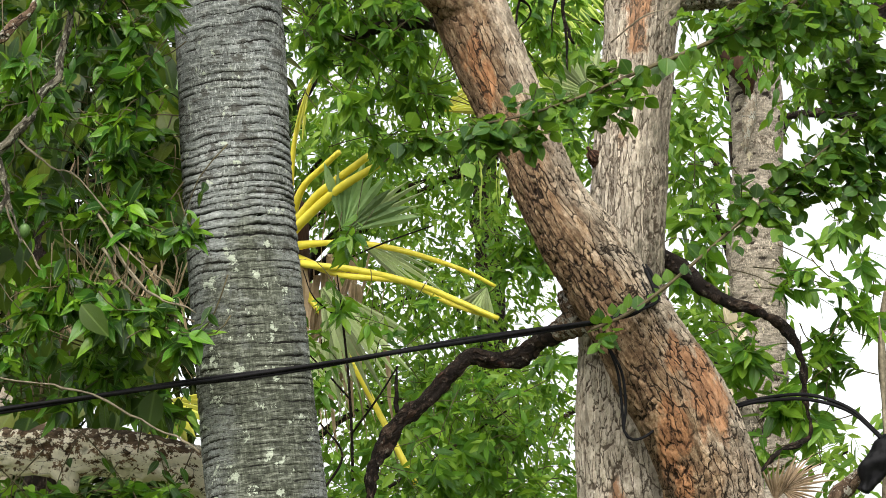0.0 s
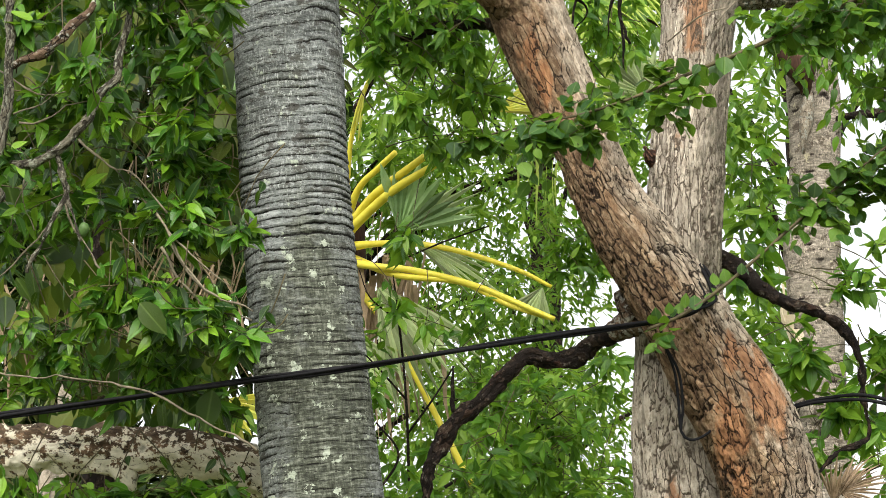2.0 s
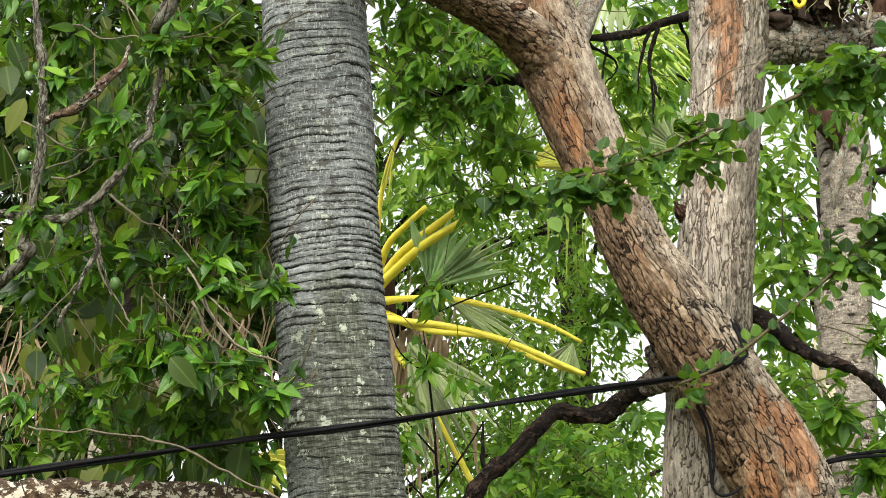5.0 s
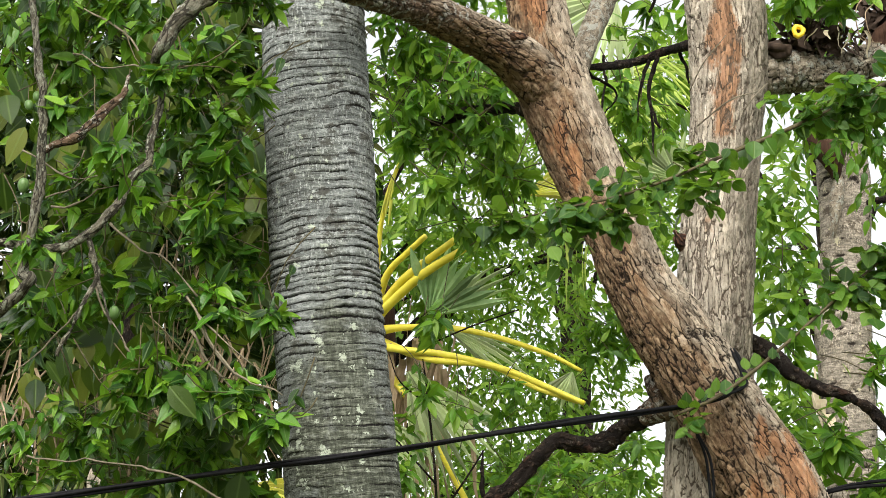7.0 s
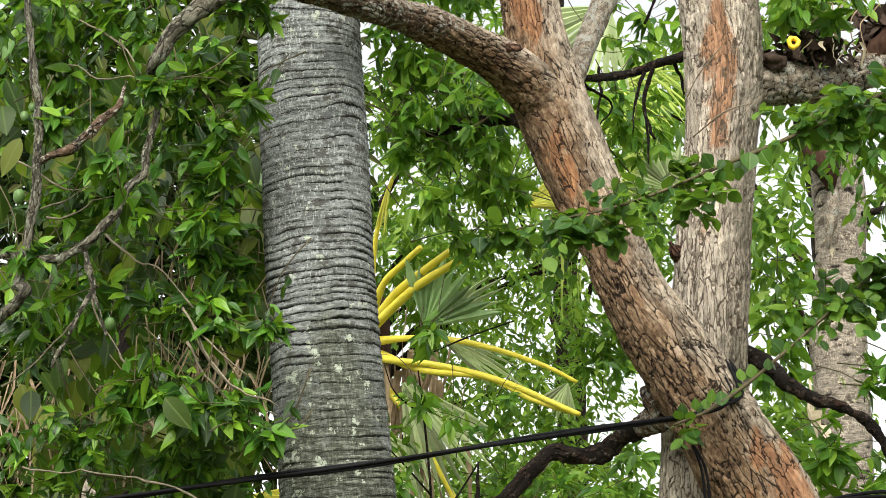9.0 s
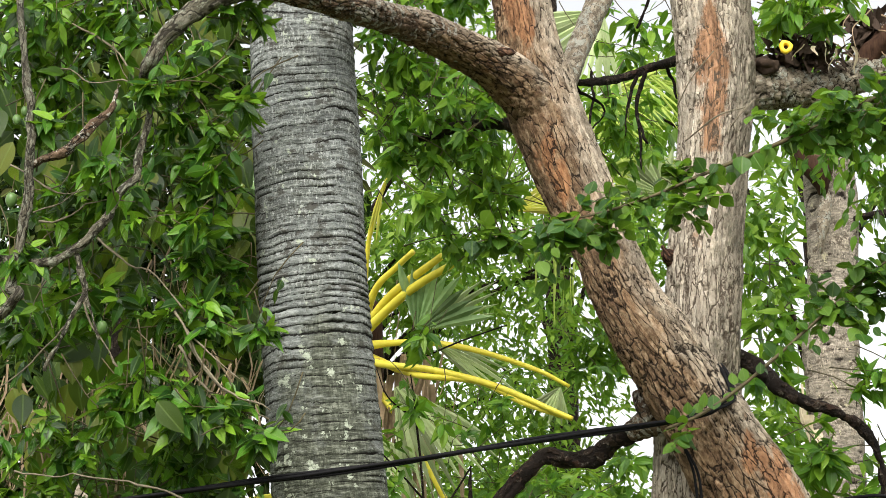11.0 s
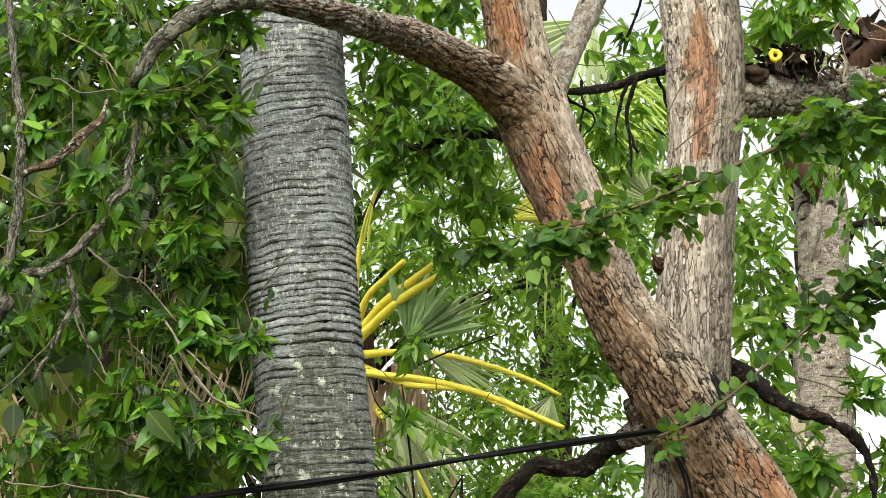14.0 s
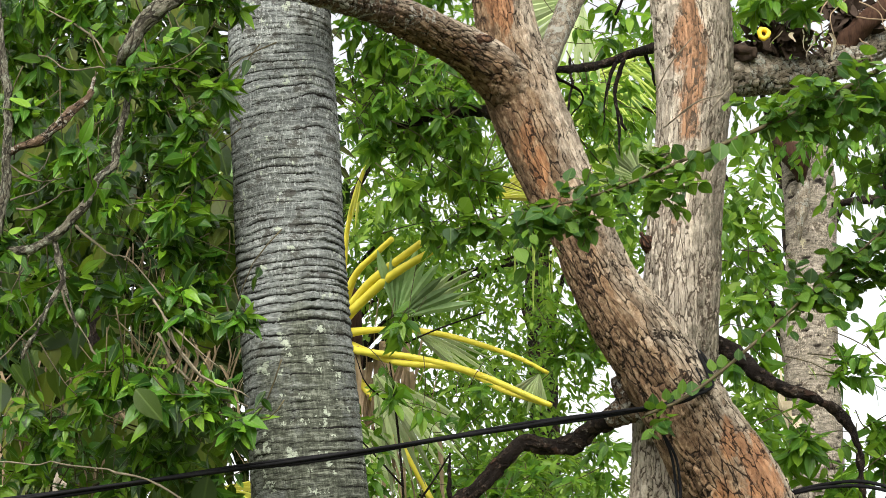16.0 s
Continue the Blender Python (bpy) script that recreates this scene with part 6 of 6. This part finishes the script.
# ---- small things ----
def dry_heap(name, label, category, centre, half, depth, n, leaf, mat, seed):
    ob = thing(name, label, category, at=centre)
    fo = Foliage(seed)
    g2 = fo.rng
    v = unit(g2.normal(size=(n, 3))) * g2.random((n, 1)) ** 0.4
    fo.put(np.array(centre) + v * np.array([half[0], depth, half[1]]), unit(g2.normal(size=(n, 3)) + np.array([0, -0.3, -0.5])), unit(g2.normal(size=(n, 3))), leaf * (0.6 + 0.7 * g2.random(n)))
    fo.build(ob, mat, 0.45, 4, min(n, 60), "dry_leaf", 0.4, (0.3, 0.5, 0.7, 0.2))
    return ob


dry_heap("dry_leaf_heap", "heap of dark dried leaves lodged on the side limb", "dried leaves", (1.480, 7.600, 4.306), (0.190, 0.071), 0.12, 150, 0.08, M["debris"], 301)
dry_heap("dry_leaf_heap", "heap of brown dried leaves and roots on the limb", "dried leaves", (1.828, 7.800, 4.475), (0.111, 0.123), 0.1, 110, 0.085, M["debris"], 302)

roots = thing("dry_roots", "tangle of thin dry roots and a brown sheath on the limb", "roots", at=(1.763, 7.700, 4.337))
gr = np.random.default_rng(77)
for q in range(16):
    at0 = np.array((1.557, 7.600, 4.427)) + np.array([0.3 * gr.random(), 0.1 * gr.random(), 0.12 * gr.normal()])
    swing = gr.normal(size=(3, 3)) * np.array([0.05, 0.03, 0.03]) + np.array([0.02, 0, -0.06])
    way = np.vstack([at0, at0 + np.cumsum(swing, axis=0)])
    under(limb("root", [(*p, 0.0035 - 0.0006 * j) for j, p in enumerate(way)], M["straw"], None, 0.015, 6, None, "", wander=0.006), roots)
under(limb("sheath", [(1.721, 7.750, 4.253, 0.0240), (1.786, 7.720, 4.339, 0.0408), (1.876, 7.700, 4.433, 0.0480), (2.027, 7.750, 4.560, 0.0315)], M["fibre"], None, 0.012, 20, lumpy(0.012, 26, 44), "brown curved leaf sheath"), roots)

ribbons("dry_strip", [(1.458, 7.450, 4.302), (1.502, 7.440, 4.289), (1.539, 7.460, 4.315), (1.602, 7.500, 4.300), (1.684, 7.550, 4.328)], 0.09, 0.016, M["straw_cream"], roots, 49, "pale dry strip", 0.4, True)

# Unidentified rounded lump, roughened and given the dried-leaf material.
lump = thing("dark_lump", "dark rough lump of unknown kind resting on the side limb", "lump", at=(1.320, 7.500, 4.246))
under(limb("body", [(1.244, 7.500, 4.217, 0.0163), (1.269, 7.480, 4.217, 0.0279), (1.303, 7.460, 4.212, 0.0313), (1.335, 7.460, 4.217, 0.0232), (1.359, 7.460, 4.222, 0.0104)], M["debris"], None, 0.005, 34, lumpy(0.018, 44, 33)), lump)
ring = thing("yellow_ring", "small thick yellow ring with a dark hole on the lump", "ring", at=(1.358, 7.280, 4.228))
rv, rf = [], []
for q in range(26):
    ang = 2 * math.pi * q / 26
    uneven = 1 + 0.06 * math.sin(3 * ang + 1) + 0.04 * math.sin(7 * ang)
    for rad, out in ((0.009, 0.004), (0.011, -0.007), (0.017, -0.011), (0.024, -0.008), (0.0275, 0.0), (0.025, 0.012), (0.009, 0.012)):
        rv.append((rad * uneven * math.cos(ang), out, rad * uneven * 1.06 * math.sin(ang)))
for q in range(26):
    for p in range(7):
        rf.append([q * 7 + p, q * 7 + (p + 1) % 7, (q + 1) % 26 * 7 + (p + 1) % 7, (q + 1) % 26 * 7 + p])
ob = mesh_object("rim", rv, rf, M["yellow"], ring)
hole = mesh_object("hole", [(0.0095 * math.cos(2 * math.pi * q / 12), 0.006 + 0.002 * (q % 2), 0.0095 * math.sin(2 * math.pi * q / 12)) for q in range(12)] + [(0, 0.011, 0)], [[q, (q + 1) % 12, 12] for q in range(12)], M["fibre"], ring, "dark hole of the ring")

# thin hanging twigs of the forked tree
for path in [
    [(0.834, 8.000, 4.352, 0.0086), (0.802, 8.000, 4.260, 0.0074), (0.791, 8.000, 4.209, 0.0061), (0.778, 8.000, 4.079, 0.0037)],
    [(0.869, 8.000, 4.370, 0.0099), (0.843, 8.000, 4.234, 0.0086), (0.846, 8.000, 4.054, 0.0061), (0.843, 8.000, 3.926, 0.0036)],
    [(0.953, 7.900, 4.377, 0.0086), (0.970, 7.900, 4.304, 0.0073), (0.992, 7.900, 4.214, 0.0049)],
    [(0.860, 8.200, 4.650, 0.0064), (0.914, 8.200, 4.759, 0.0064), (0.943, 8.200, 4.896, 0.0077)],
    [(0.553, 7.900, 4.279, 0.0073), (0.682, 8.000, 4.209, 0.0061), (0.631, 8.000, 4.105, 0.0037)],
    [(0.681, 8.600, 4.584, 0.0066), (0.671, 8.600, 4.253, 0.0065), (0.681, 8.600, 4.117, 0.0039)],
    [(0.095, 7.600, 2.403, 0.0100), (0.093, 7.600, 2.497, 0.0078), (0.091, 7.600, 2.588, 0.0044)],
    [(-0.144, 8.800, 4.316, 0.0187), (0.045, 8.800, 4.366, 0.0268), (0.231, 8.700, 4.351, 0.0291), (0.403, 8.400, 4.246, 0.0281)],
    [(0.983, 9.000, 4.347, 0.0069), (0.931, 9.000, 4.491, 0.0083), (0.962, 9.000, 4.664, 0.0083)]]:
    under(limb("twig", path, M["bark_dark"], None, 0.02, 8, lumpy(0.002, 40, 35), wander=0.012), tree)
# loose fine twigs on the upright trunk
for path in [
    [(0.916, 7.300, 3.980, 0.0028), (0.968, 7.240, 4.079, 0.0028), (1.056, 7.200, 4.183, 0.0022)], [(0.945, 7.300, 3.839, 0.0033), (1.062, 7.200, 3.913, 0.0033), (1.180, 7.260, 3.967, 0.0022)],
    [(1.117, 7.220, 3.874, 0.0028), (1.147, 7.200, 3.914, 0.0028), (1.218, 7.240, 3.996, 0.0022)]]:
    under(limb("twig", path, M["twig"], None, 0.02, 6), tree)

# wrapped joint of the cables on a grey branch
joint = thing("cable_joint", "cable joint wrapped in dark grey plastic on a branch", "cable joint", at=(1.801, 6.900, 2.097))
under(limb("wrap", [(1.905, 6.900, 2.226, 0.0313), (1.874, 6.900, 2.198, 0.0541), (1.830, 6.900, 2.147, 0.0519), (1.790, 6.900, 2.087, 0.0456), (1.763, 6.900, 2.036, 0.0248)], M["cable"], None, 0.008, 30, lumpy(0.02, 30, 36)), joint)
grey = thing("grey_branch", "slanting grey branch under the cable joint", "branch", at=(1.708, 7.000, 2.022))
under(limb("stem", [(1.636, 7.050, 1.577, 0.0315), (1.681, 7.000, 1.981, 0.0314), (1.731, 7.000, 2.059, 0.0314), (1.794, 6.950, 2.117, 0.0292), (1.856, 6.900, 2.165, 0.0270), (2.091, 6.900, 2.299, 0.0231)], M["bark_bough"], None, 0.012, 20, lumpy(0.005, 30, 37)), grey)
under(limb("shoot", [(1.874, 6.950, 2.182, 0.0105), (1.880, 7.000, 2.352, 0.0085), (1.882, 7.000, 2.520, 0.0074), (1.880, 7.000, 2.689, 0.0053)], M["twig"], None, 0.012, 12, lumpy(0.003, 40, 38)), grey)
under(limb("prop", [(2.0, 7.1, -0.1, 0.08), (1.9, 7.08, 1.2, 0.05), (1.636, 7.050, 1.577, 0.0357)], M["bark_bough"], None, 0.03, 16, lumpy(0.006, 20, 39)), grey)
